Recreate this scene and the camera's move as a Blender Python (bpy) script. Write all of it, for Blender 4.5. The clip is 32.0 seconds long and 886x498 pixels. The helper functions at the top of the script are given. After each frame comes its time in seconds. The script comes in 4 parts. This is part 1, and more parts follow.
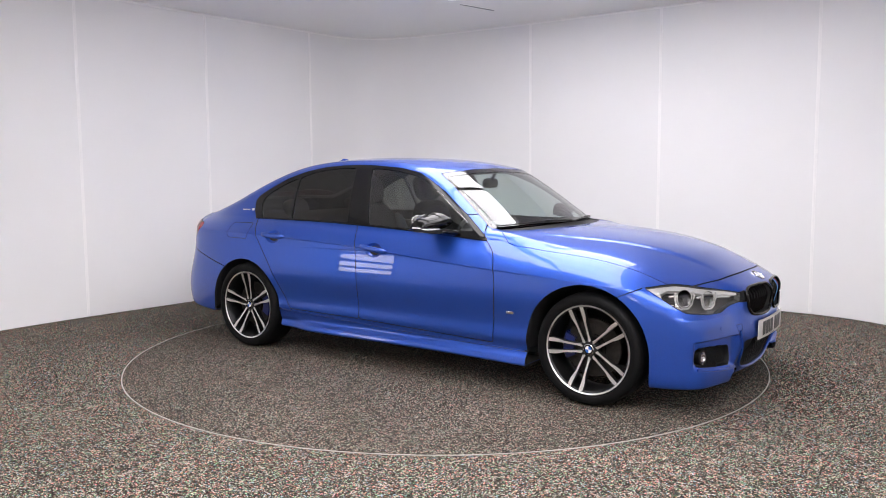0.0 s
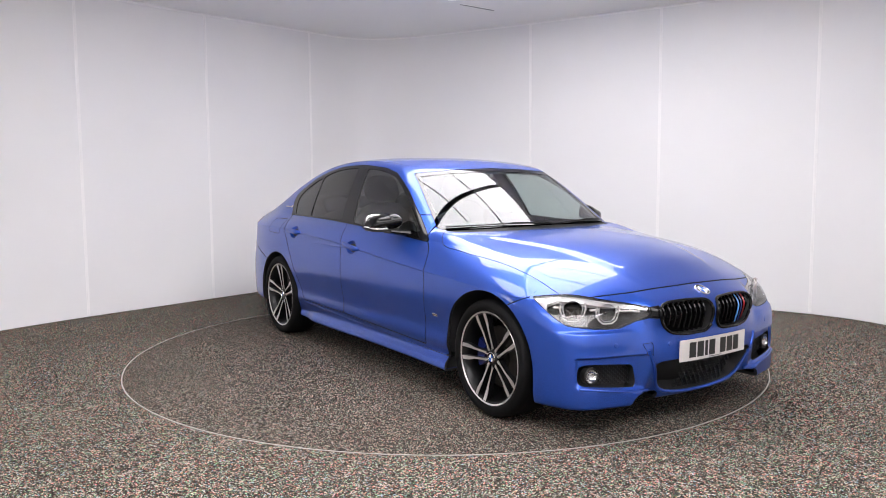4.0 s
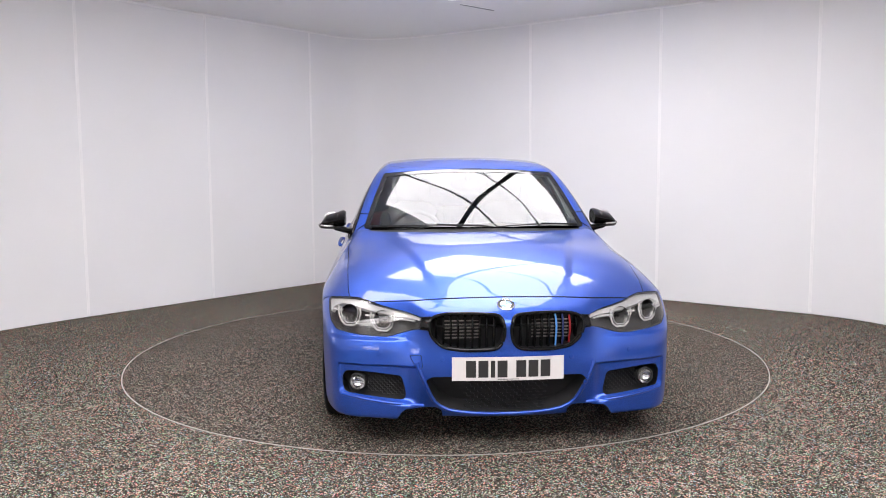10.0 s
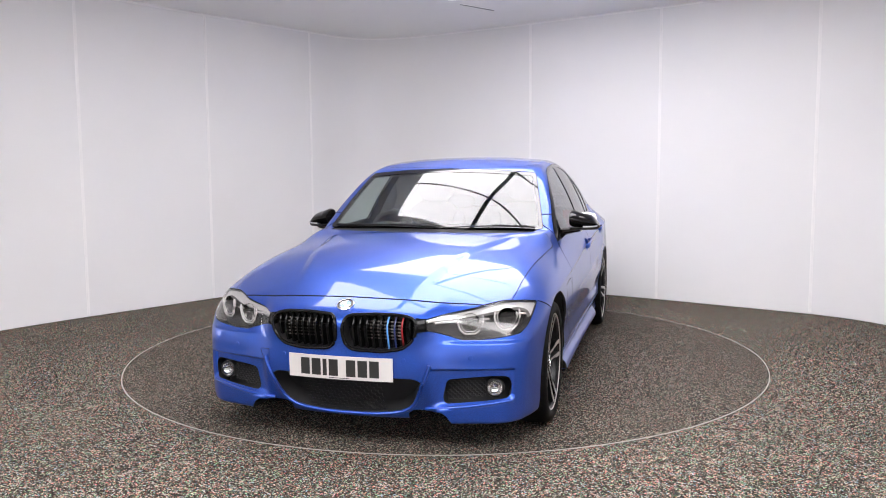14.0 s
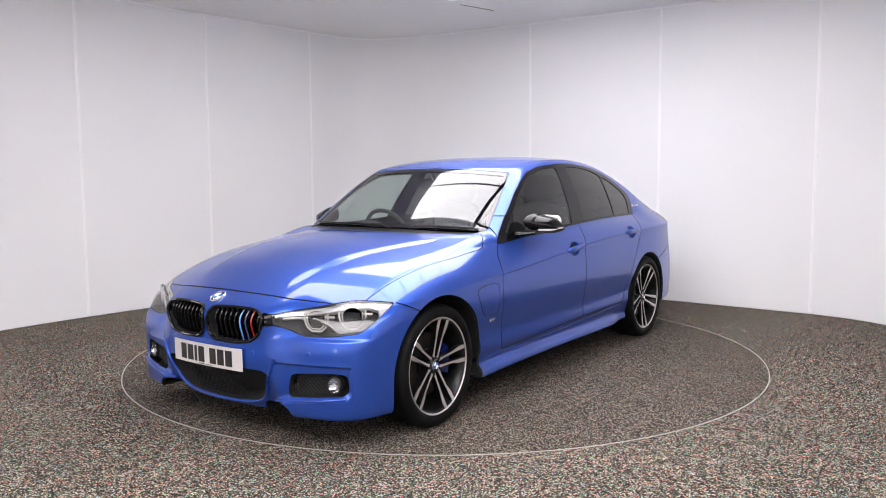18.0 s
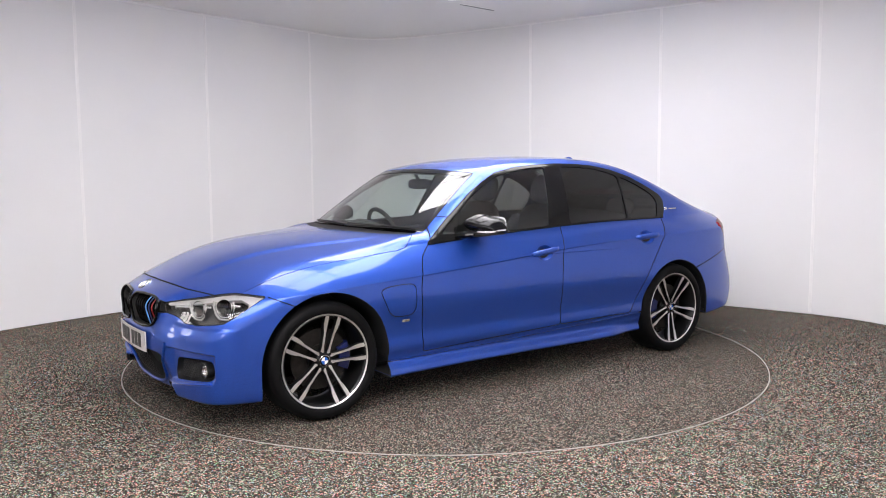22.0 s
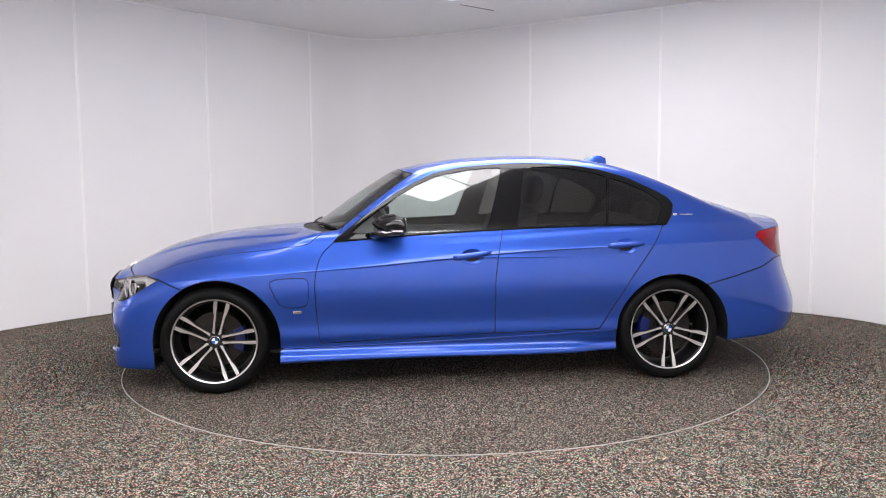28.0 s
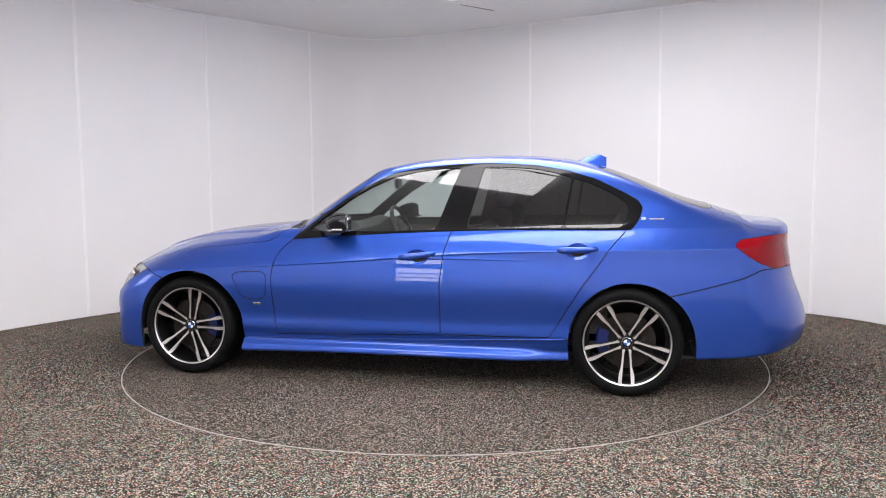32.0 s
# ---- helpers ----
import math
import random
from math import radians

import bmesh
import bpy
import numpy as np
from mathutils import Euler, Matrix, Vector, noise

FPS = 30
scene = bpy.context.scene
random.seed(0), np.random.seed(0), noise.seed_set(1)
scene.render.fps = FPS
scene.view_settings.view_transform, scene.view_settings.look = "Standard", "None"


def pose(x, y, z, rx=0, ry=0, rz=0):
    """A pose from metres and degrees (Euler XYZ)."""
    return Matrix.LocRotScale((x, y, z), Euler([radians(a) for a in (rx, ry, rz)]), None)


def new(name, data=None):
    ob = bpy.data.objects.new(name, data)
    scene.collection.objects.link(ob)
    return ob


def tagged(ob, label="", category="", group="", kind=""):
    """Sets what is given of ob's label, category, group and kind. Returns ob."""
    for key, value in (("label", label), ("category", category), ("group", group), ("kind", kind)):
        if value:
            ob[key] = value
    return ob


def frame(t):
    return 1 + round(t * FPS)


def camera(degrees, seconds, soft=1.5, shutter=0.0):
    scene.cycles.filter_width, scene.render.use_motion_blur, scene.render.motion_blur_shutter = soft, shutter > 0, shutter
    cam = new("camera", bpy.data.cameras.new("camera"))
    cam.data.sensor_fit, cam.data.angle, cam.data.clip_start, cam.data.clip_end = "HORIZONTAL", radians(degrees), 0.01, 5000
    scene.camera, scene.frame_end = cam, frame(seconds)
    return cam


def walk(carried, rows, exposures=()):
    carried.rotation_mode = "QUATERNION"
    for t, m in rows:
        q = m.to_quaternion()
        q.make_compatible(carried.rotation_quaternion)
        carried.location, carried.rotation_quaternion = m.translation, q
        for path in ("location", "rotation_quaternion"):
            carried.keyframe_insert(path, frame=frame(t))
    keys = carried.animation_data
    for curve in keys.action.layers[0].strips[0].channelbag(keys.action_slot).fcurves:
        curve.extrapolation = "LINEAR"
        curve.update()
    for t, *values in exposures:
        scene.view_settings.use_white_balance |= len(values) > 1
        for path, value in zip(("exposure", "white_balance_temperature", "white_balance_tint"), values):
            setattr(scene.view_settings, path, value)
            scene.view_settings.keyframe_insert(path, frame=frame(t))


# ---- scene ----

# ---- camera: on a tripod, it stands still ----
cam = camera(57.77, 32.0, 1.0)
EYE = pose(0.0, -5.889, 1.323, 90 - 5.533, 0, 0.115) @ pose(0, 0, 0, 0, 0, -0.35)
walk(cam, [(0.0, EYE), (32.0, EYE)])
scene.view_settings.exposure = 0.02

# ---- light: a closed room under a luminous ceiling ----
world = bpy.data.worlds.new("room_surroundings")
scene.world = world
world.use_nodes = True
world.node_tree.nodes["Background"].inputs[0].default_value = (.8, .8, .85, 1)
world.node_tree.nodes["Background"].inputs[1].default_value = 0.02

ROOM_HEIGHT = 2.94
CEILING_GLOW = 8.8
# strength of the added fill row overhead, near the camera
FILL_GLOW = 8.6
STUDIO_GLOW = 8.0


# ---- materials ----
def material(name, colour, rough=.5, metal=0.0, coat=0.0, spec=.5):
    m = bpy.data.materials.new(name)
    m.use_nodes = True
    b = m.node_tree.nodes["Principled BSDF"]
    b.inputs["Base Color"].default_value = (*colour, 1)
    b.inputs["Roughness"].default_value = rough
    b.inputs["Metallic"].default_value = metal
    b.inputs["Coat Weight"].default_value = coat
    b.inputs["Coat Roughness"].default_value = .03
    b.inputs["Specular IOR Level"].default_value = spec
    return m


def node(m, kind, **values):
    n = m.node_tree.nodes.new(kind)
    for key, value in values.items():
        if key in n.inputs:
            n.inputs[key].default_value = value
    return n


def link(m, a, b):
    m.node_tree.links.new(a, b)


def shader(m):
    return m.node_tree.nodes["Principled BSDF"]


def ramp(m, fac, stops):
    r = m.node_tree.nodes.new("ShaderNodeValToRGB")
    while len(r.color_ramp.elements) < len(stops):
        r.color_ramp.elements.new(.5)
    for e, (p, c) in zip(r.color_ramp.elements, stops):
        e.position, e.color = p, (*c, 1)
    link(m, fac, r.inputs[0])
    return r.outputs[0]


def coords(m, scale=1.0, kind="Object"):
    t, v = node(m, "ShaderNodeTexCoord"), node(m, "ShaderNodeVectorMath")
    v.operation = "SCALE"
    v.inputs["Scale"].default_value = scale
    link(m, t.outputs[kind], v.inputs[0])
    return v.outputs[0]


def noise_tex(m, vector, scale, detail=3.0, rough=.5):
    n = node(m, "ShaderNodeTexNoise", Scale=scale, Detail=detail, Roughness=rough)
    link(m, vector, n.inputs["Vector"])
    return n.outputs["Fac"]


def vary(m, base, amount, scale, detail=4.0):
    """Large, soft variation of a base colour."""
    lo, hi = [c * (1 - amount) for c in base], [min(1, c * (1 + amount)) for c in base]
    link(m, ramp(m, noise_tex(m, coords(m), scale, detail), [(.3, lo), (.7, hi)]), shader(m).inputs["Base Color"])


def vary_rough(m, low, high, scale):
    n = node(m, "ShaderNodeMapRange")
    n.inputs[3].default_value, n.inputs[4].default_value = low, high
    link(m, noise_tex(m, coords(m), scale, 5.0), n.inputs[0])
    link(m, n.outputs[0], shader(m).inputs["Roughness"])


def bump(m, fac, strength, distance=.002):
    b = node(m, "ShaderNodeBump", Strength=strength, Distance=distance)
    link(m, fac, b.inputs["Height"])
    link(m, b.outputs[0], shader(m).inputs["Normal"])


def carpet_material(name, dark, mid, light, scale, colourful):
    """Loop-pile floor covering with dark, grey and pale flecks, some of them tinted."""
    m = material(name, mid, .95, spec=.15)
    v = coords(m)
    cells = node(m, "ShaderNodeTexVoronoi", Scale=scale)
    link(m, v, cells.inputs["Vector"])
    sep = node(m, "ShaderNodeSeparateColor")
    link(m, cells.outputs["Color"], sep.inputs[0])
    grey = ramp(m, sep.outputs[0], [(0, dark), (.34, dark), (.42, mid), (.76, mid), (.88, light), (1, light)])
    hues = ((0, (1.6, .62, .75)), (.14, (1.35, .92, .70)), (.28, (1, 1, 1)), (.64, (1, 1, 1)), (.80, (.72, 1.25, .78)), (1, (.70, .95, 1.40)))
    tint = ramp(m, sep.outputs[1], [(p, [1 + (c - 1) * colourful for c in h]) for p, h in hues])
    mul = node(m, "ShaderNodeMix")
    mul.data_type, mul.blend_type = "RGBA", "MULTIPLY"
    mul.inputs[0].default_value = 1.0
    link(m, grey, mul.inputs[6])
    link(m, tint, mul.inputs[7])
    soil = ramp(m, noise_tex(m, v, 1.1, 5.0, .6), [(.3, (.86, .86, .86)), (.7, (1.08, 1.07, 1.06))])
    mul2 = node(m, "ShaderNodeMix")
    mul2.data_type, mul2.blend_type = "RGBA", "MULTIPLY"
    mul2.inputs[0].default_value = 1.0
    link(m, mul.outputs[2], mul2.inputs[6])
    link(m, soil, mul2.inputs[7])
    link(m, mul2.outputs[2], shader(m).inputs["Base Color"])
    bump(m, cells.outputs["Distance"], .6, .004)
    return m


def paint_material(name, colour, deep):
    """Metallic paint: fine flakes under a clear coat."""
    m = material(name, colour, .40, .75, .85)
    shader(m).inputs["Coat Roughness"].default_value = .02
    shader(m).inputs["Coat IOR"].default_value = 1.47
    v = coords(m)
    flakes = node(m, "ShaderNodeTexVoronoi", Scale=900.0)
    link(m, v, flakes.inputs["Vector"])
    sep = node(m, "ShaderNodeSeparateColor")
    link(m, flakes.outputs["Color"], sep.inputs[0])
    link(m, ramp(m, sep.outputs[0], [(0, deep), (.6, colour), (1, [min(1, c * 1.35) for c in colour])]), shader(m).inputs["Base Color"])
    vary_rough(m, .37, .43, 6.0)
    return m


def glass_material(name, tint, rough=.0, extra=.0):
    """A pane: what lies behind shows through the tint, and the surface mirrors at grazing angles."""
    m = bpy.data.materials.new(name)
    m.use_nodes = True
    nodes = m.node_tree.nodes
    nodes.remove(nodes["Principled BSDF"])
    clear, gloss = node(m, "ShaderNodeBsdfTransparent"), node(m, "ShaderNodeBsdfGlossy", Roughness=rough)
    clear.inputs[0].default_value = (*tint, 1)
    face, mix = node(m, "ShaderNodeLayerWeight"), node(m, "ShaderNodeMixShader")
    power, scaled = node(m, "ShaderNodeMath"), node(m, "ShaderNodeMath")
    power.operation, scaled.operation = "POWER", "MULTIPLY_ADD"
    power.inputs[1].default_value, scaled.inputs[1].default_value, scaled.inputs[2].default_value = 4.4, .92, .055 + extra
    link(m, face.outputs["Facing"], power.inputs[0])
    link(m, power.outputs[0], scaled.inputs[0])
    link(m, scaled.outputs[0], mix.inputs[0])
    link(m, clear.outputs[0], mix.inputs[1])
    link(m, gloss.outputs[0], mix.inputs[2])
    link(m, mix.outputs[0], nodes["Material Output"].inputs[0])
    return m


def glow_material(name, colour, strength):
    m = material(name, colour, .5)
    shader(m).inputs["Emission Color"].default_value = (*colour, 1)
    shader(m).inputs["Emission Strength"].default_value = strength
    return m


CARPET = carpet_material("speckled_carpet", (.006, .0052, .0045), (.064, .054, .047), (.52, .455, .41), 205.0, 1.4)
DISC_CARPET = carpet_material("turntable_carpet", (.006, .0052, .0045), (.056, .047, .040), (.39, .335, .29), 200.0, .75)
WALL = material("white_wall_panel", (.85, .842, .84), .42, spec=.3)
vary(WALL, (.805, .80, .805), .02, .8)
vary_rough(WALL, .36, .5, 2.5)
SEAM = material("white_joint_strip", (.885, .875, .875), .32)
vary_rough(SEAM, .3, .45, 3.0)
CEILING = material("white_ceiling", (.88, .88, .88), .6, spec=.3)
vary(CEILING, (.92, .92, .92), .015, .6)
STEEL = material("brushed_steel_strip", (.36, .335, .31), .5, .3)
vary_rough(STEEL, .3, .5, 12.0)
PAINT = paint_material("metallic_blue_paint", (.016, .074, .41), (.011, .049, .29))
BLACK_GLOSS = material("gloss_black_plastic", (.004, .004, .0045), .06, 0, 0, .22)
BLACK_PLASTIC = material("black_plastic", (.007, .007, .0075), .45, spec=.3)
vary_rough(BLACK_PLASTIC, .38, .55, 30.0)
LINER_AND_SHADE = material("dark_liner_and_gap_shade", (.010, .010, .011), .7)
vary(LINER_AND_SHADE, (.010, .010, .011), .3, 8.0)
RUBBER = material("tyre_rubber", (.0045, .0045, .005), .55, spec=.10)
vary_rough(RUBBER, .48, .64, 25.0)
MESH_PLASTIC = material("black_mesh_plastic", (.010, .010, .011), .42, spec=.35)
RIM_DARK = material("dark_grey_alloy", (.012, .012, .013), .32, .5)
RIM_BRIGHT = material("machined_alloy", (.66, .64, .63), .28, .85)
vary_rough(RIM_BRIGHT, .26, .31, 25.0)
DISC_METAL = material("brake_disc_steel", (.024, .021, .019), .55, .7)
vary(DISC_METAL, (.022, .019, .017), .25, 40.0)
SHUTTER = material("grey_shutter_plastic", (.20, .18, .165), .5)
vary_rough(SHUTTER, .42, .6, 30.0)
CALIPER = material("blue_caliper_paint", (.004, .011, .10), .3, .2, .3)
CHROME = material("bright_chrome", (.86, .86, .87), .08, 1.0)
SILVER = material("satin_silver", (.7, .7, .72), .25, .9)
PLATE_WHITE = material("white_plate", (.66, .63, .60), .35)
vary(PLATE_WHITE, (.54, .52, .51), .02, 20.0)
PLATE_BLACK = material("black_plate_bars", (.015, .015, .015), .4)
LAMP_BROW = material("pearl_lamp_strip", (.62, .60, .58), .30, .5)
LAMP_WHITE = material("white_light_guide", (.55, .53, .52), .25, 0, .4)
REFLECTOR = material("lamp_reflector", (.50, .49, .49), .12, 1.0)
BOWL = material("smoked_reflector", (.13, .125, .12), .18, 1.0)
LAMP_GREY = material("dark_lamp_bezel", (.032, .029, .027), .28, .3)
TAIL_RED = material("red_tail_lens", (.22, .001, .006), .14, 0, 0, .2)
STRIPE_BLUE = material("pale_blue_slat", (.08, .26, .62), .3, 0, .3)
STRIPE_NAVY = material("navy_slat", (.01, .02, .10), .3, 0, .5)
STRIPE_RED = material("red_slat", (.26, .006, .010), .3, 0, .3)
LEATHER = material("black_leather", (.016, .016, .017), .5)
bump(LEATHER, noise_tex(LEATHER, coords(LEATHER), 220.0, 3.0), .25, .001)
DASH = material("dark_dashboard", (.020, .020, .021), .6)
bump(DASH, noise_tex(DASH, coords(DASH), 300.0, 2.0), .2, .001)
HEADLINING = material("grey_headlining", (.28, .28, .27), .9)
CLEAR_GLASS = glass_material("clear_green_glass", (.76, .84, .81), 0, .050)
FRIT = glass_material("black_glass_edge", (.012, .012, .012), 0, .050)
TRIM_GLOSS = material("gloss_black_trim", (.004, .004, .0045), .05, 0, 0, .32)
DARK_GLASS = glass_material("privacy_glass", (.15, .15, .14), 0, .014)
LENS = glass_material("lamp_lens", (.90, .91, .92), .0)
BADGE_BLUE = material("badge_blue", (.02, .12, .5), .2, .1, .6)
BADGE_WHITE = material("badge_white", (.8, .8, .8), .2, .1, .6)
LIGHT_PANEL = glow_material("luminous_ceiling_sheet", (1.0, .965, .985), CEILING_GLOW)
FILL_PANEL = glow_material("fill_light_sheet", (1.0, .965, .985), FILL_GLOW)
TUBE = glow_material("lit_tube", (1.0, .96, .93), STUDIO_GLOW)
BAR = material("dark_ceiling_bar", (.03, .03, .032), .5)


# ---- building blocks ----
def put(name, me, mat, parent=None, label="", m=None):
    ob = new(name, me)
    if mat is not None and not me.materials:
        me.materials.append(mat)
    if parent is not None:
        ob.parent = parent
    if m is not None:
        ob.matrix_basis = m
    if label:
        ob["label"] = label
    return ob


def mesh_of(bm, name, smooth=True, sharp=35):
    me = bpy.data.meshes.new(name)
    bmesh.ops.recalc_face_normals(bm, faces=bm.faces)
    bm.to_mesh(me)
    bm.free()
    if smooth:
        me.shade_smooth()
        me.set_sharp_from_angle(angle=radians(sharp))
    return me


def part(name, bm, mat, parent, label="", m=None, sharp=35):
    return put(name, mesh_of(bm, name, True, sharp), mat, parent, label, m)


def box(bm, size, m=Matrix(), bevel=0.0, seg=2):
    made = bmesh.ops.create_cube(bm, size=1, matrix=m @ Matrix.Diagonal((*size, 1)))
    if bevel:
        edges = list({e for v in made["verts"] for e in v.link_edges})
        bmesh.ops.bevel(bm, geom=edges, offset=bevel, segments=seg, profile=.6, affect="EDGES")
    return bm


def lathe(bm, profile, n=64, m=Matrix(), close=False):
    """Turns (radius, height) points round the local z axis."""
    rings = []
    for r, z in profile:
        rings.append([bm.verts.new(m @ Vector((r * math.cos(2 * math.pi * i / n), r * math.sin(2 * math.pi * i / n), z))) for i in range(n)])
    pairs = list(zip(rings, rings[1:])) + ([(rings[-1], rings[0])] if close else [])
    for a, b in pairs:
        for i in range(n):
            bm.faces.new((a[i], a[(i + 1) % n], b[(i + 1) % n], b[i]))
    return bm


def tube(bm, points, radius, n=8, closed=False):
    """A round rod along a line of points."""
    pts = [Vector(p) for p in points]
    rings = []
    for i, p in enumerate(pts):
        a = pts[i - 1] if i or closed else p
        b = pts[(i + 1) % len(pts)] if i + 1 < len(pts) or closed else p
        d = (b - a).normalized()
        s = d.cross(Vector((0, 0, 1)) if abs(d.z) < .9 else Vector((0, 1, 0))).normalized()
        u = s.cross(d)
        rings.append([bm.verts.new(p + radius * (math.cos(2 * math.pi * k / n) * s + math.sin(2 * math.pi * k / n) * u)) for k in range(n)])
    for i in range(len(rings) - (0 if closed else 1)):
        a, b = rings[i], rings[(i + 1) % len(rings)]
        for k in range(n):
            bm.faces.new((a[k], a[(k + 1) % n], b[(k + 1) % n], b[k]))
    if not closed:
        bm.faces.new(rings[0])
        bm.faces.new(rings[-1])
    return bm


def prism(bm, outline, depth, m=Matrix()):
    """An outline in local x, y, given depth along local z."""
    lo = [bm.verts.new(m @ Vector((x, y, 0))) for x, y in outline]
    hi = [bm.verts.new(m @ Vector((x, y, depth))) for x, y in outline]
    bm.faces.new(lo[::-1])
    bm.faces.new(hi)
    n = len(outline)
    for i in range(n):
        bm.faces.new((lo[i], lo[(i + 1) % n], hi[(i + 1) % n], hi[i]))
    return bm


def blob(bm, size, m=Matrix(), power=2.6, n=28):
    """A rounded block: a superellipsoid of the given half sizes."""
    def sp(v):
        return math.copysign(abs(v) ** (2 / power), v)
    rings = []
    for i in range(1, n // 2):
        a = math.pi * i / (n // 2) - math.pi / 2
        rings.append([bm.verts.new(m @ Vector((size[0] * sp(math.cos(a)) * sp(math.cos(2 * math.pi * j / n)), size[1] * sp(math.cos(a)) * sp(math.sin(2 * math.pi * j / n)), size[2] * sp(math.sin(a))))) for j in range(n)])
    for a, b in zip(rings, rings[1:]):
        for j in range(n):
            bm.faces.new((a[j], a[(j + 1) % n], b[(j + 1) % n], b[j]))
    for ring, z in ((rings[0], -size[2]), (rings[-1], size[2])):
        tip = bm.verts.new(m @ Vector((0, 0, z)))
        for j in range(n):
            bm.faces.new((ring[j], ring[(j + 1) % n], tip))
    return bm


# ---- the room: floor, turntable, panelled wall with a rounded corner, ceiling ----
# stretches beside and behind the camera are unseen, kept close to bounce light
WALL_LINE = [(-2.6, -6.95), (-3.7, -6.35), (-4.3, -5.0), (-4.55, -2.6), (-4.42, -.8), (-3.98, .42), (-3.30, 1.45), (-2.44, 2.50), (-1.55, 3.57),
             (-1.22, 3.95), (-.92, 4.08), (-.58, 4.05), (-.14, 3.84), (.42, 3.49), (.96, 3.13), (2.17, 2.28), (3.34, 1.38), (3.80, .70), (4.30, -.6), (4.5, -2.4), (4.3, -5.0), (3.7, -6.35), (2.6, -6.95)]
SEAM_AT = [(-3.30, 1.45), (-2.44, 2.50), (-1.55, 3.57), (.96, 3.13), (2.17, 2.28), (3.34, 1.38)]


def room():
    pts = [Vector((*p, 0)) for p in WALL_LINE]
    smooth = []
    for i in range(len(pts) - 1):
        a, b = pts[max(i - 1, 0)], pts[min(i + 2, len(pts) - 1)]
        flat = {tuple(WALL_LINE[i]), tuple(WALL_LINE[i + 1])} <= set(SEAM_AT) and i != 8
        for k in range(10):
            t = k / 10
            p, q = pts[i], pts[i + 1]
            if flat:
                smooth.append(p.lerp(q, t))
                continue
            h = (2 * t ** 3 - 3 * t ** 2 + 1) * p + (t ** 3 - 2 * t ** 2 + t) * (q - a) * .5 + (-2 * t ** 3 + 3 * t ** 2) * q + (t ** 3 - t ** 2) * (b - p) * .5
            smooth.append(h)
    smooth.append(pts[-1])
    way = [Vector((p.x, p.y)) for p in smooth]

    # ground and ceiling
    bm = bmesh.new()
    ring = [bm.verts.new((40 * math.cos(a * math.pi / 24), 40 * math.sin(a * math.pi / 24), 0)) for a in range(48)]
    inner = [bm.verts.new((2.2485 * math.cos(a * math.pi / 96), 2.2485 * math.sin(a * math.pi / 96), 0)) for a in range(192)]
    lower = [bm.verts.new((v.co.x, v.co.y, -.05)) for v in inner]
    for i in range(192):
        j = (i + 1) % 192
        bm.faces.new((inner[i], inner[j], lower[j], lower[i]))
        if i % 4 == 0:
            o, p = ring[i // 4], ring[(i // 4 + 1) % 48]
            bm.faces.new((o, p, inner[(i + 4) % 192], inner[(i + 3) % 192], inner[(i + 2) % 192], inner[(i + 1) % 192], inner[i]))
    bm.faces.new(lower)
    floor = put("floor", mesh_of(bm, "floor", False), CARPET)
    tagged(floor, "dark grey carpet floor with pale and coloured flecks", "floor", kind="structure")

    bm = bmesh.new()
    outline = [(p.x * 1.01, p.y * 1.01 ) for p in way]
    prism(bm, outline, .12, Matrix.Translation((0, 0, ROOM_HEIGHT)))
    ceiling = put("ceiling", mesh_of(bm, "ceiling", False), CEILING)
    tagged(ceiling, "plain white ceiling with a fine joint line", "ceiling", kind="structure")

    # wall: a backing sheet with panels set on it, and joint strips over the seams
    def strip(a, b, z0, z1, inset, thick, name, mat, parent, tag=""):
        bm = bmesh.new()
        rows = []
        for i in range(a, b + 1):
            d = (way[min(i + 1, len(way) - 1)] - way[max(i - 1, 0)]).normalized()
            n = Vector((d.y, -d.x))
            p, q = way[i] + n * inset, way[i] + n * (inset - thick)
            rows.append([bm.verts.new((p.x, p.y, z0)), bm.verts.new((p.x, p.y, z1)), bm.verts.new((q.x, q.y, z1)), bm.verts.new((q.x, q.y, z0))])
        for r, s in zip(rows, rows[1:]):
            for k in range(4):
                bm.faces.new((r[k], s[k], s[(k + 1) % 4], r[(k + 1) % 4]))
        bm.faces.new(rows[0])
        bm.faces.new(rows[-1])
        return part(name, bm, mat, parent, tag)
    wall = strip(0, len(way) - 1, 0, ROOM_HEIGHT, -.012, .12, "wall_curved", WALL, None)
    tagged(wall, "white panelled studio wall with a rounded corner", "wall", kind="structure")
    near = [min(range(len(way)), key=lambda i: (way[i] - Vector(s)).length) for s in SEAM_AT]
    cuts = [0, 30, 45] + near + [near[-1] + 18, near[-1] + 35, len(way) - 1]
    for a, b in zip(cuts, cuts[1:]):
        strip(a, b, .004, ROOM_HEIGHT - .002, .0, .0125, "panel", WALL, wall)
    for i in near + [45, near[-1] + 18]:
        d = (way[i + 1] - way[i - 1]).normalized()
        bm = bmesh.new()
        for off, w, dep in ((0, .030, .003), (.0, .010, .006)):
            box(bm, (w, dep * 2, ROOM_HEIGHT - .03), Matrix.Translation((way[i].x, way[i].y, ROOM_HEIGHT / 2)) @ Matrix.Rotation(math.atan2(d.y, d.x), 4, "Z"), .0012, 1)
        part("joint_strip", bm, SEAM, wall, "white plastic joint strip")
    strip(0, len(way) - 1, ROOM_HEIGHT - .022, ROOM_HEIGHT - .001, .010, .009, "cornice_strip", SEAM, wall, "narrow white edge strip under the ceiling")
    # closing wall behind the camera: unseen, added to throw light forward
    back = bmesh.new()
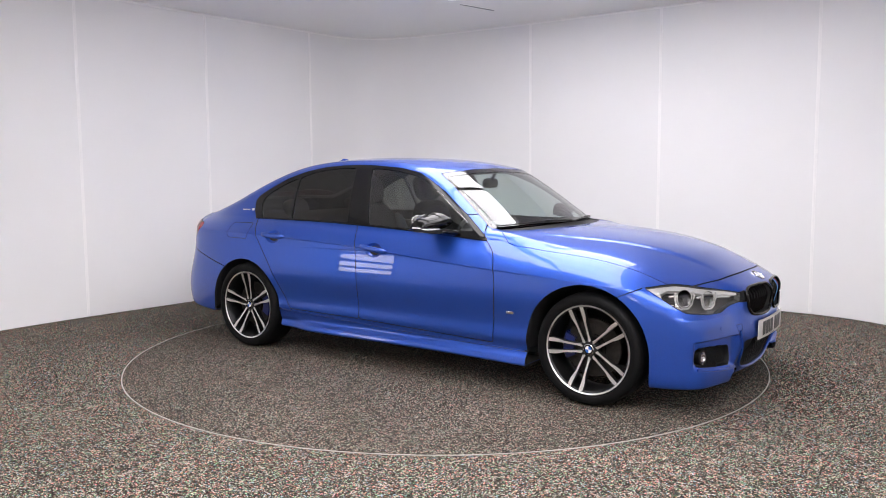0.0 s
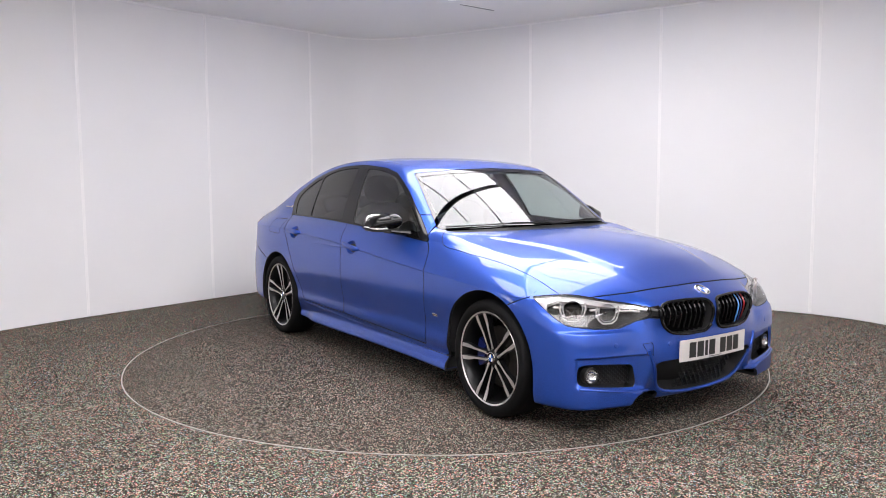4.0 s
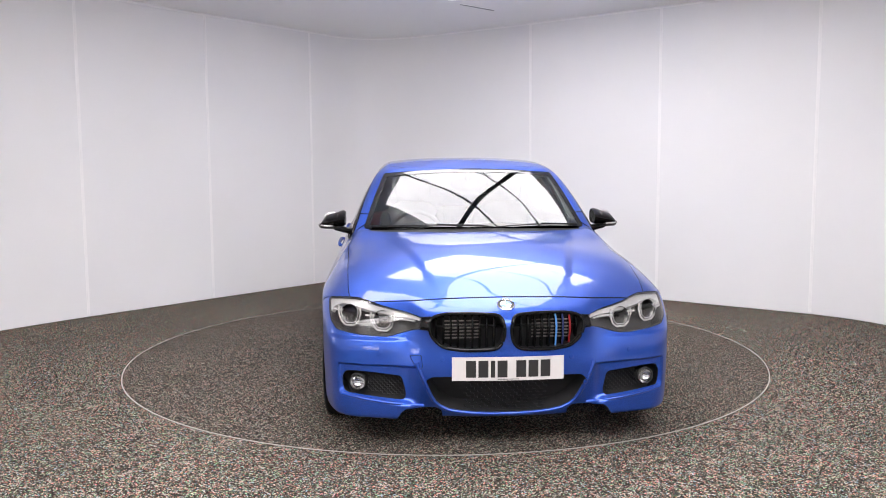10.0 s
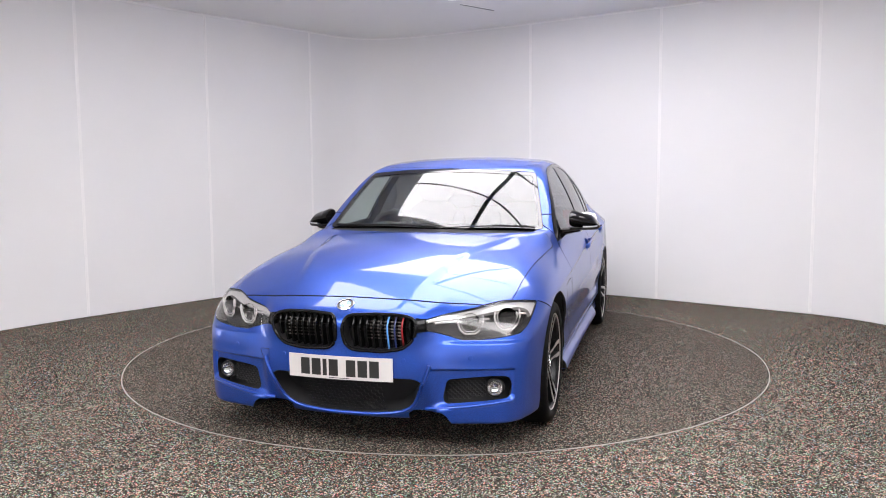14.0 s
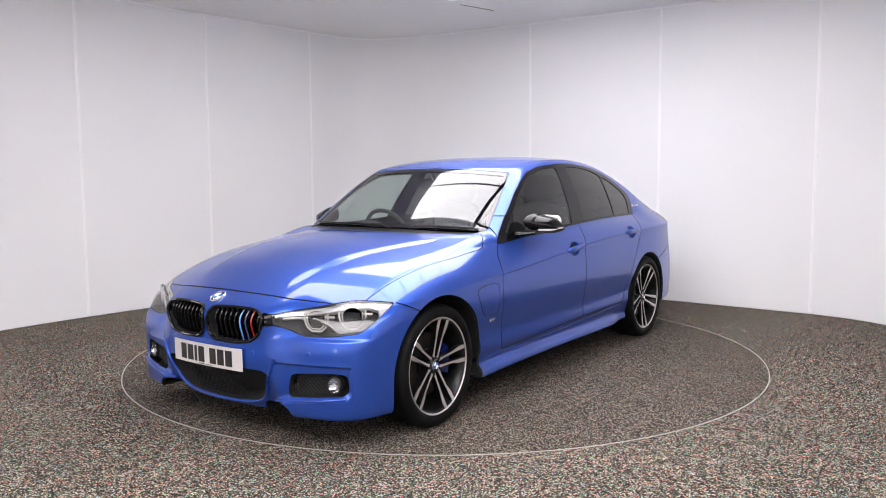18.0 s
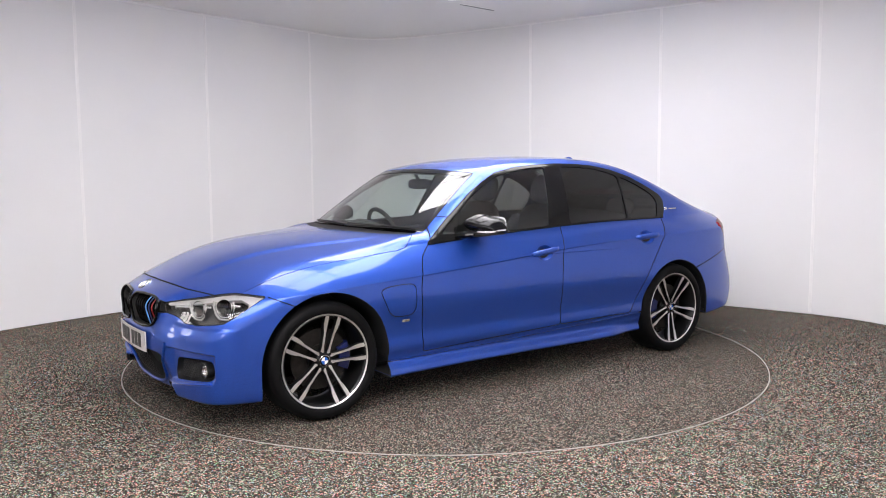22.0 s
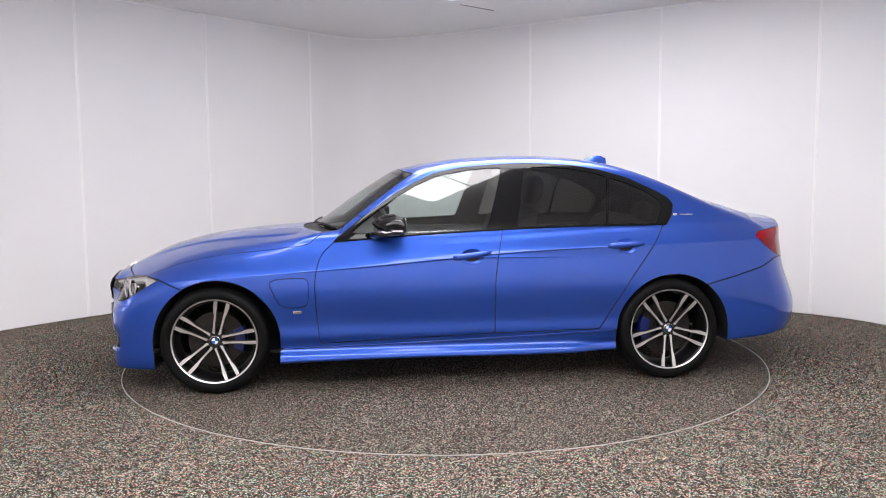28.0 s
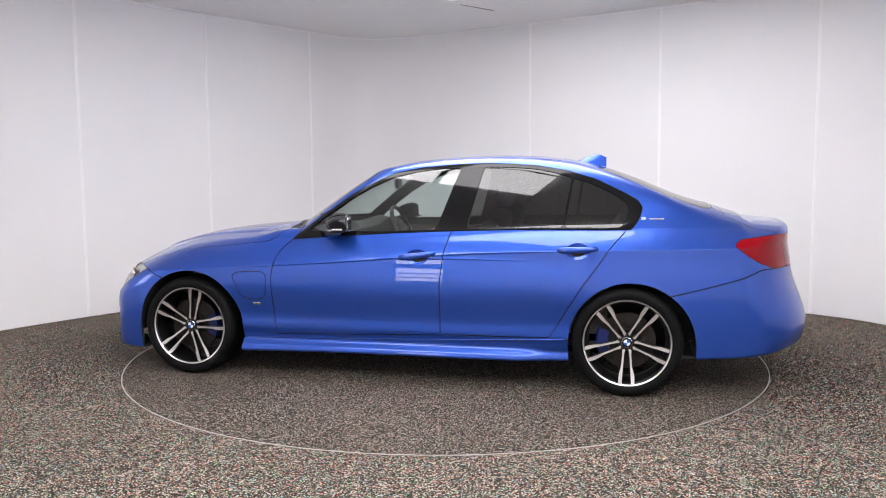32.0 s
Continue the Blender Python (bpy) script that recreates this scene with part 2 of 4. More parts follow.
    box(back, (5.6, .12, ROOM_HEIGHT), Matrix.Translation((0, -7.01, ROOM_HEIGHT / 2)))
    tagged(put("bounce_wall", mesh_of(back, "bounce_wall", False), WALL), "plain white unseen wall added behind the camera to bounce light", "wall", kind="structure")


def turntable():
    bm = bmesh.new()
    lathe(bm, [(0.001, 0.0), (1.2, 0.0), (2.2385, 0.0), (2.2385, -.045)], 192)
    disc = part("turntable", bm, DISC_CARPET, None)
    tagged(disc, "round carpeted turntable set flush in the floor", "turntable")
    rim = bmesh.new()
    lathe(rim, [(2.2400, -.03), (2.2400, .0015), (2.2452, .0016), (2.2462, -.03)], 192)
    part("edge_strip", rim, STEEL, disc, "thin bright metal edge strip")
    return disc


# luminous sheets in the ceiling, on one grid with dark ribs between the columns and a thicker bar between the two rows
def ceiling_light(turn, u0, u1, v0, v1, seams, bar, label, mat, at=(0, 0)):
    thing = new("ceiling_light")
    thing.matrix_basis = Matrix.Translation((*at, ROOM_HEIGHT)) @ Matrix.Rotation(radians(turn), 4, "Z")
    tagged(thing, label, "ceiling light", "ceiling lights")
    edges = [u0, *seams, u1]
    for a, b in zip(edges, edges[1:]):
        bm = bmesh.new()
        box(bm, (b - a - .008, v1 - v0 - .008, .075), Matrix.Translation(((a + b) / 2, (v0 + v1) / 2, -.040)), .006, 1)
        part("diffuser", bm, mat, thing, "glowing white diffuser sheet")
    for s in seams:
        bm = bmesh.new()
        box(bm, (.026, v1 - v0, .022), Matrix.Translation((s, (v0 + v1) / 2, -.070)), .002, 1)
        part("rib", bm, BAR, thing, "thin dark rib")
    if bar:
        bm = bmesh.new()
        box(bm, (u1 - u0, .062, .03), Matrix.Translation(((u0 + u1) / 2, v0 - .031, -.066)), .003, 1)
        part("cross_bar", bm, BAR, thing, "thick dark bar along the sheets")
    for a, b, c, d in ((u0, u1, v0, v0), (u0, u1, v1, v1), (u0, u0, v0, v1), (u1, u1, v0, v1)):
        bm = bmesh.new()
        box(bm, (b - a + .03, d - c + .03, .022), Matrix.Translation(((a + b) / 2, (c + d) / 2, -.0115)), .002, 1)
        part("edge_frame", bm, SEAM, thing, "slim white frame")


def studio_light(x, y, aim, height, tall):
    """A bank of lit tubes on a stand."""
    thing = new("studio_light")
    thing.matrix_basis = Matrix.Translation((x, y, 0)) @ Matrix.Rotation(radians(aim), 4, "Z")
    tagged(thing, "studio lamp on a black stand with lit horizontal tubes", "lamp", "studio lamps")
    bm = bmesh.new()
    box(bm, (.06, .64, tall + .06), Matrix.Translation((-.04, 0, height)), .01, 2)
    part("housing", bm, BLACK_PLASTIC, thing, "black lamp housing")
    for k in range(3):
        bm = bmesh.new()
        box(bm, (.02, .58, tall / 3 - .07), Matrix.Translation((0, 0, height + (k - 1) * tall / 3)), .008, 2)
        part("tube", bm, TUBE, thing, "lit white tube")
    bm = bmesh.new()
    tube(bm, [(-.05, 0, .02), (-.05, 0, height - tall / 2)], .016, 10)
    part("pole", bm, BLACK_PLASTIC, thing, "black stand pole")
    for a in (60, 180, 300):
        bm = bmesh.new()
        tube(bm, [(-.05, 0, .30), (-.05 + .32 * math.cos(radians(a)), .32 * math.sin(radians(a)), .012)], .011, 8)
        part("leg", bm, BLACK_PLASTIC, thing, "black stand leg")


room()
DISC = turntable()
GRID = 54.3
ceiling_light(GRID, -.51, 1.33, -.335, .87, (.066, .665), True, "large luminous white ceiling sheet with thin dark ribs", LIGHT_PANEL)
ceiling_light(GRID, -1.69, 1.33, -1.45, -.397, (-1.10, -.51, .066, .665), False, "long luminous white ceiling sheet with four thin dark ribs", LIGHT_PANEL)
ceiling_light(GRID, -1.69, -1.10, -.335, .87, (), True, "short luminous white ceiling sheet set apart by one plain column", LIGHT_PANEL)
# fill light: an unseen glowing row, added to brighten the car's front and floor
ceiling_light(0, -3.0, 3.0, -1.0, 1.0, (-1.5, 0, 1.5), False, "row of white fill sheets added overhead near the camera, out of view", FILL_PANEL, (0, -4.60))
studio_light(-4.20, -1.44, 8, .86, .78)
studio_light(-2.52, -5.75, 66, 1.00, .84)
bm = bmesh.new()
box(bm, (.46, .006, .003), Matrix.Translation((.34, 2.28, ROOM_HEIGHT - .0025)) @ Matrix.Rotation(radians(42), 4, "Z"))
tagged(put("ceiling_joint", mesh_of(bm, "ceiling_joint", False), BAR), "fine dark joint line in the white ceiling", "trim", kind="structure")


# ---- the car's outer form: one smooth implicit surface, in the car's own axes (x forward, y left, z up) ----
def spline(pairs):
    """Natural cubic through (x, y) pairs, straight beyond its ends."""
    p = np.array(sorted(pairs), float)
    xs, ys = p[:, 0], p[:, 1]
    n, h = len(xs), np.diff(xs)
    a, r = np.eye(n), np.zeros(n)
    for i in range(1, n - 1):
        a[i, i - 1:i + 2] = h[i - 1], 2 * (h[i - 1] + h[i]), h[i]
        r[i] = 6 * ((ys[i + 1] - ys[i]) / h[i] - (ys[i] - ys[i - 1]) / h[i - 1])
    m = np.linalg.solve(a, r)
    first = (ys[1] - ys[0]) / h[0] - h[0] * m[1] / 6
    last = (ys[-1] - ys[-2]) / h[-1] + h[-1] * m[-2] / 6

    def value(q):
        q = np.asarray(q, float)
        c = np.clip(q, xs[0], xs[-1])
        i = np.clip(np.searchsorted(xs, c) - 1, 0, n - 2)
        d, e, w = c - xs[i], xs[i + 1] - c, h[i]
        v = (m[i] * e ** 3 + m[i + 1] * d ** 3) / (6 * w) + (ys[i] / w - m[i] * w / 6) * e + (ys[i + 1] / w - m[i + 1] * w / 6) * d
        return v + np.where(q < xs[0], (q - xs[0]) * first, 0) + np.where(q > xs[-1], (q - xs[-1]) * last, 0)
    return value


def ease(q, a, b):
    s = np.clip((q - a) / (b - a), 0, 1)
    return s * s * s * (s * (6 * s - 15) + 10)


def smax(a, b, k):
    s = np.clip(0.5 + 0.5 * (a - b) / k, 0, 1)
    return b + (a - b) * s + k * s * (1 - s)


HALF_WIDTH = spline([(2.15, .68), (2.0, .795), (1.94, .826), (1.78, .876), (1.6, .900), (1.4, .911), (1.0, .911), (.5, .907),
                     (0, .904), (-.5, .903), (-1, .904), (-1.4, .908), (-1.65, .902), (-1.85, .884), (-2.05, .846), (-2.25, .780), (-2.4, .71)])
BELT_Z = spline([(2.1, .80), (1.4, .862), (1.0, .885), (.69, .905), (.44, .925), (-.28, .965), (-.8, .98), (-1.4, .982), (-2.0, .985), (-2.4, .97)])
BELT_Y = spline([(2.1, .55), (1.4, .78), (1.0, .80), (.69, .808), (.2, .822), (-.3, .818), (-.8, .80), (-1.4, .762), (-1.8, .72), (-2.2, .62)])
CREASE_Z = spline([(2.1, .66), (1.4, .70), (.85, .731), (.576, .748), (-.04, .795), (-.32, .817), (-.7, .838), (-1.4, .862), (-2.2, .885)])
CREASE_DEPTH = spline([(2.2, 0), (1.2, 0), (.8, .006), (.4, .009), (-.3, .009), (-.8, .005), (-1.2, .001), (-2.3, 0)])
FLANK = spline([(.02, .12), (.12, .045), (.165, .012), (.185, .004), (.205, .007), (.225, .014), (.24, .027), (.255, .036), (.275, .0370), (.295, .0335), (.32, .0245), (.35, .0215), (.40, .024), (.46, .018), (.52, .008), (.58, .001), (.64, .001), (.72, .008), (.80, .017), (.9, .018), (1.1, .018)])
FLANK_ENDS = spline([(.02, .12), (.10, .05), (.16, .018), (.25, .006), (.4, .001), (.50, .0), (.60, .0015), (.70, .0065), (.80, .0145), (.9, .018), (1.1, .018)])
HOOD_Z = spline([(2.25, .600), (2.17, .650), (2.117, .682), (2.04, .723), (1.96, .762), (1.88, .797), (1.68, .861), (1.48, .902), (1.28, .926), (1.07, .942), (.85, .956), (.6, .962), (0, .955),
                 (-.8, .99), (-1.5, 1.04), (-1.9, 1.058), (-2.0, 1.042), (-2.15, 1.021), (-2.3, 1.005), (-2.42, 1.000)])
HOOD_DROP = spline([(2.2, .13), (1.85, .108), (1.64, .080), (1.29, .066), (1.0, .048), (.9, .030), (.8, .012), (.5, .01), (0, .02), (-1.5, .03), (-1.9, .05), (-2.35, .055)])
FRONT_PLAN = spline([(0, 2.174), (.15, 2.170), (.3, 2.146), (.4, 2.118), (.5, 2.088), (.65, 2.046), (.78, 1.992), (.92, 1.89)])
FRONT_MID = spline([(.05, -.14), (.167, -.092), (.24, -.056), (.33, -.014), (.42, -.003), (.55, -.006), (.65, -.004), (.70, -.032), (.75, -.075), (.82, -.15)])
FRONT_OUT = spline([(.05, -.03), (.165, 0), (.25, .004), (.36, .006), (.45, -.002), (.52, -.022), (.58, -.045), (.65, -.072), (.70, -.10), (.78, -.18)])
REAR_PLAN = spline([(0, -2.505), (.3, -2.485), (.5, -2.436), (.65, -2.357), (.78, -2.245), (.92, -2.07)])
REAR_OFF = spline([(.1, .13), (.2, .080), (.28, .030), (.36, .002), (.45, .004), (.53, .028), (.62, .062), (.70, .088), (.8, .105), (.92, .118), (1.0, .105)])
BOTTOM = spline([(2.2, .158), (1.8, .153), (1.02, .174), (-.1, .185), (-1.03, .192), (-1.77, .235), (-2.2, .262), (-2.45, .30)])
ROOF_Z = spline([(.6, 1.24), (.3, 1.327), (.07, 1.381), (-.13, 1.408), (-.33, 1.422), (-.53, 1.428), (-.73, 1.425), (-.93, 1.410), (-1.13, 1.378), (-1.33, 1.320),
                 (-1.54, 1.238), (-1.74, 1.150), (-1.92, 1.068), (-2.1, .98)])
SCREEN_X = spline([(.85, 1.008), (.97, .835), (1.09, .664), (1.224, .470), (1.318, .325), (1.42, .165)])


def body_field(x, y, z):
    belt, crease, wide = BELT_Z(x), CREASE_Z(x), HALF_WIDTH(x)
    v = np.clip((z - crease) / (belt - crease), 0, 3)
    upper = (wide - BELT_Y(x)) * (.55 * v + .45 * v * v) * np.where(v > 1, 1 / np.maximum(v, 1), 1) ** .5
    step = -.55 * CREASE_DEPTH(x) * ease(z - crease, -.008, .006) * (1 - ease(z - crease, .006, .15))
    ends = ease(np.abs(x + .01), 1.06, 1.28)
    kick = .032 * ease(-x, .74, .99) * (1 - ease(z, .205, .285))
    side = y - (wide - (FLANK(z) + kick) * (1 - ends) - FLANK_ENDS(z) * ends - upper - step)
    edge = np.abs(y) / .75
    ridge = .30 + (2.05 - x) * .23
    swell = .010 * (1 - ease(y - ridge, -.035, .035)) * ease(x, .8, 1.1) * (1 - ease(x, 1.72, 2.02))
    crown = (.015 + .051 * (x - 1.5)) * y * y * ease(x, .9, 1.2)
    top = (z - (HOOD_Z(x) + swell - crown - HOOD_DROP(x) * edge ** 2.3)) * .95
    s = ease(y, .34, .5)
    pocket = .032 * ease(y, .395, .47) * (1 - ease(y, .768, .80)) * ease(z - (.215 + .115 * (y - .385)), -.010, .038) * (1 - ease(z, .402, .420))
    ledge = .012 * ease(y, .42, .60) * (1 - ease(z, .525, .548)) * ease(z, .41, .53)
    front = x - (FRONT_PLAN(y) + FRONT_MID(z) * (1 - s) + FRONT_OUT(z) * s - pocket + ledge)
    rear = REAR_PLAN(y) + REAR_OFF(z) - x
    shoulder = .05 + .045 * ease(x, .75, 1.2) + .05 * ease(-x, 1.5, 1.9)
    f = smax(side, top, shoulder)
    f = smax(f, front, .05)
    f = smax(f, rear, .06)
    return smax(f, BOTTOM(x) - z, .02)


def cabin_field(x, y, z):
    rise = np.maximum(z - BELT_Z(x), -.2)
    side = (y - (BELT_Y(x) - .006 - .36 * rise - .42 * rise * np.abs(rise))) * .9
    roof = (z - (ROOF_Z(x) - .028 * (np.abs(y) / .55) ** 2.6)) * .93
    h = z - 1.15
    screen = (x - (SCREEN_X(z) - .028 * h - .294 * h * h - (.327 + .197 * h) * y * y - .123 * y ** 4)) * .62
    f = smax(side, roof, .05)
    f = smax(f, screen, .012 + .035 * ease(y - (.70 - .375 * (z - .985)), -.03, .03))
    return np.maximum(f, np.maximum(.80 - z, -2.02 - x))


def car_field(x, y, z):
    y = np.sqrt(y * y + 1e-8)
    a, b = body_field(x, y, z), cabin_field(x, y, z)
    k = .014 + .13 * ease(-x, 1.25, 1.75) * ease(z, .78, .97)
    return -smax(-a, -b, k)


def car_shell():
    """The whole outer skin as arrays: points, normals, triangles. Rays from the car's middle line find the surface."""
    zc, x1, x0 = .55, 1.45, -1.62
    ang = np.concatenate([np.linspace(-34, -24, 14)[:-1], np.linspace(-24, 9, 116)[:-1], np.linspace(9, 23, 92)[:-1], np.linspace(23, 40, 44)[:-1], np.linspace(40, 90, 84)])
    phi = np.radians(ang)
    caps_f, caps_r = np.radians(np.linspace(90, 0, 150))[:-1], np.radians(np.linspace(0, -90, 60))[1:]
    ox = np.concatenate([np.full(len(caps_f), x1), np.linspace(x1, x0, 250), np.full(len(caps_r), x0)])
    az = np.concatenate([caps_f, np.zeros(250), caps_r])
    O, P = np.meshgrid(ox, phi, indexing="ij")
    A = np.meshgrid(az, phi, indexing="ij")[0]
    dx, dy, dz = np.cos(P) * np.sin(A), np.cos(P) * np.cos(A), np.sin(P)
    lo, hi = np.full(O.shape, .05), np.full(O.shape, 1.35)
    for _ in range(26):
        mid = (lo + hi) / 2
        out = car_field(O + dx * mid, dy * mid, zc + dz * mid) > 0
        hi, lo = np.where(out, mid, hi), np.where(out, lo, mid)
    r = (lo + hi) / 2
    V = np.stack([O + dx * r, dy * r, zc + dz * r], -1)
    nu, nv = O.shape
    V[np.abs(dy) < 1e-9, 1] = 0
    V = V.reshape(-1, 3)
    e = 8e-4
    N = np.stack([car_field(V[:, 0] + e * (i == 0), V[:, 1] + e * (i == 1), V[:, 2] + e * (i == 2)) - car_field(V[:, 0] - e * (i == 0), V[:, 1] - e * (i == 1), V[:, 2] - e * (i == 2)) for i in range(3)], 1)
    seam = np.abs(V[:, 1]) < 1e-6
    N[seam, 1] = 0
    N /= np.linalg.norm(N, axis=1)[:, None] + 1e-12
    idx = np.arange(nu * nv).reshape(nu, nv)
    a, b, c, d = idx[:-1, :-1].ravel(), idx[1:, :-1].ravel(), idx[1:, 1:].ravel(), idx[:-1, 1:].ravel()
    T = np.concatenate([np.stack([a, b, c], 1), np.stack([a, c, d], 1)])
    mirror = np.where(seam, np.arange(len(V)), np.arange(len(V)) + len(V))
    V2, N2 = V * [1, -1, 1], N * [1, -1, 1]
    T2 = mirror[T][:, ::-1]
    V, N, T = np.concatenate([V, V2]), np.concatenate([N, N2]), np.concatenate([T, T2])
    # weld the pole above each cap and drop what has no area
    key = np.round(V * 4e4).astype(np.int64)
    _, first, inv = np.unique(key, axis=0, return_index=True, return_inverse=True)
    inv = inv.ravel()
    V, N, T = V[first], N[first], inv[T]
    T = T[(T[:, 0] != T[:, 1]) & (T[:, 1] != T[:, 2]) & (T[:, 0] != T[:, 2])]
    q = V[T]
    flip = (np.cross(q[:, 1] - q[:, 0], q[:, 2] - q[:, 0]) * N[T[:, 0]]).sum(1) < 0
    T[flip] = T[flip][:, ::-1]
    return V, N, T


def clip(skin, g):
    """The piece of the skin where g is negative, cut cleanly along g = 0."""
    V, N, T = skin
    ins = g < 0
    c = ins[T].sum(1)
    keep, cut = T[c == 3], T[(c == 1) | (c == 2)]
    if len(cut):
        one = ins[cut].sum(1) == 1
        lone = np.where(one[:, None], ins[cut], ~ins[cut]).argmax(1)
        rows = np.arange(len(cut))
        a, b, d = cut[rows, lone], cut[rows, (lone + 1) % 3], cut[rows, (lone + 2) % 3]
        pairs = np.sort(np.concatenate([np.stack([a, b], 1), np.stack([a, d], 1)]), 1)
        uniq, inv = np.unique(pairs, axis=0, return_inverse=True)
        inv = inv.ravel() + len(V)
        t = (g[uniq[:, 0]] / (g[uniq[:, 0]] - g[uniq[:, 1]]))[:, None]
        nn = N[uniq[:, 0]] * (1 - t) + N[uniq[:, 1]] * t
        V = np.concatenate([V, V[uniq[:, 0]] * (1 - t) + V[uniq[:, 1]] * t])
        N = np.concatenate([N, nn / (np.linalg.norm(nn, axis=1)[:, None] + 1e-12)])
        e1, e2 = inv[:len(cut)], inv[len(cut):]
        two = ~one
        keep = np.concatenate([keep, np.stack([a, e1, e2], 1)[one], np.stack([e1, b, d], 1)[two], np.stack([e1, d, e2], 1)[two]])
    used, inv = np.unique(keep, return_inverse=True)
    return V[used], N[used], inv.reshape(-1, 3)


def rounded(pts, r):
    """The corners of an outline, softened by r."""
    out, n = [], len(pts)
    for i in range(n):
        p, q, s = (np.array(pts[(i + k) % n], float) for k in (-1, 0, 1))
        a, b = p - q, s - q
        la, lb = np.linalg.norm(a), np.linalg.norm(b)
        a, b = q + a / la * min(r, .45 * la), q + b / lb * min(r, .45 * lb)
        for t in (0, .25, .5, .75, 1):
            out.append((1 - t) ** 2 * a + 2 * t * (1 - t) * q + t * t * b)
    return np.array(out)


def outline_field(pts, u, v):
    """Distance to an outline, negative inside."""
    pts = np.asarray(pts, float)
    d2, inside = np.full(u.shape, 1e9), np.zeros(u.shape, bool)
    for (ax, ay), (bx, by) in zip(pts, np.roll(pts, -1, 0)):
        ex, ey = bx - ax, by - ay
        wx, wy = u - ax, v - ay
        t = np.clip((wx * ex + wy * ey) / (ex * ex + ey * ey + 1e-15), 0, 1)
        d2 = np.minimum(d2, (wx - t * ex) ** 2 + (wy - t * ey) ** 2)
        inside ^= ((ay > v) != (by > v)) & (u < ex * (v - ay) / (ey if abs(ey) > 1e-12 else 1e-12) + ax)
    return np.sqrt(d2) * np.where(inside, -1, 1)


def side_field(V, pts, s, r=.0, least=.3):
    return np.maximum(outline_field(rounded(pts, r) if r else pts, V[:, 0], V[:, 2]), least - s * V[:, 1])


def front_field(V, pts, r=.0, s=0, least=1.5):
    y = V[:, 1] * s if s else np.abs(V[:, 1])
    return np.maximum(outline_field(rounded(pts, r) if r else pts, y, V[:, 2]), least - V[:, 0])


CAR = new("car")
tagged(CAR, "metallic blue four-door saloon with black trim, parked on the turntable", "car")
SHIFT = Matrix.Translation((.0919, .1438, 0))


def array_mesh(name, V, T, N=None):
    me = bpy.data.meshes.new(name)
    me.vertices.add(len(V))
    me.vertices.foreach_set("co", np.ascontiguousarray(V, np.float32).ravel())
    me.loops.add(len(T) * 3)
    me.loops.foreach_set("vertex_index", np.ascontiguousarray(T, np.int32).ravel())
    me.polygons.add(len(T))
    me.polygons.foreach_set("loop_start", np.arange(0, len(T) * 3, 3, dtype=np.int32))
    me.update(calc_edges=True)
    me.shade_smooth()
    if N is not None:
        me.normals_split_custom_set_from_vertices(N.tolist())
    return me


def rim_edges(T):
    """The open edges of a sheet, in the sense of its triangles."""
    e = np.concatenate([T[:, [0, 1]], T[:, [1, 2]], T[:, [2, 0]]])
    n = T.max() + 1
    k = np.minimum(e[:, 0], e[:, 1]) * n + np.maximum(e[:, 0], e[:, 1])
    _, inv, cnt = np.unique(k, return_inverse=True, return_counts=True)
    return e[cnt[inv.ravel()] == 1]


def panel(name, skin, mat, label="", depth=.011, parent=None, back=False, lift=0.0):
    """A sheet with its edges turned inwards; back: a closed bowl that deep instead, open to the front."""
    V, N, T = skin
    if len(T) == 0:
        return None
    V = V + N * lift
    e = rim_edges(T)
    b, inv = np.unique(e, return_inverse=True)
    f = inv.reshape(-1, 2)
    top, low = V[b], V[b] - N[b] * depth
    if back:
        body, base = V - N * depth, len(V)
    else:
        body, base = V, len(V)
    d = V[e[:, 1]] - V[e[:, 0]]
    fn = np.cross(d, N[e[:, 0]])
    vn = np.zeros((len(b), 3))
    np.add.at(vn, f[:, 0], fn)
    np.add.at(vn, f[:, 1], fn)
    vn /= np.linalg.norm(vn, axis=1)[:, None] + 1e-12
    if back:
        vn = -vn
    t, l = f + base, f + base + len(b)
    quads = np.concatenate([np.stack([t[:, 1], t[:, 0], l[:, 0]], 1), np.stack([t[:, 1], l[:, 0], l[:, 1]], 1)])
    if back:
        quads = quads[:, ::-1]
    me = array_mesh(name, np.concatenate([body, top, low]), np.concatenate([T, quads]), np.concatenate([N, vn, vn]))
    own = parent if parent is not None else CAR
    me.materials.append(mat)
    # painted panels get dark turned-in edges, standing in for shade in the gaps
    if mat is PAINT:
        me.materials.append(LINER_AND_SHADE)
        me.polygons.foreach_set("material_index", np.concatenate([np.zeros(len(T), np.int32), np.ones(len(me.polygons) - len(T), np.int32)]))
    return put(name, me, mat, own, label, SHIFT if parent is None else None)


def skin_y(x, z):
    lo, hi = np.float64(.2), np.float64(1.2)
    for _ in range(30):
        m = (lo + hi) / 2
        lo, hi = (lo, m) if car_field(np.float64(x), m, np.float64(z)) > 0 else (m, hi)
    return float(lo)


def skin_x(y, z, lo=-.2, hi=2.6):
    lo, hi = np.float64(lo), np.float64(hi)
    for _ in range(30):
        m = (lo + hi) / 2
        lo, hi = (lo, m) if car_field(m, np.float64(y), np.float64(z)) > 0 else (m, hi)
    return float(lo)


def skin_z(x, y):
    lo, hi = np.float64(.5), np.float64(1.7)
    for _ in range(30):
        m = (lo + hi) / 2
        lo, hi = (lo, m) if car_field(np.float64(x), np.float64(y), m) > 0 else (m, hi)
    return float(lo)


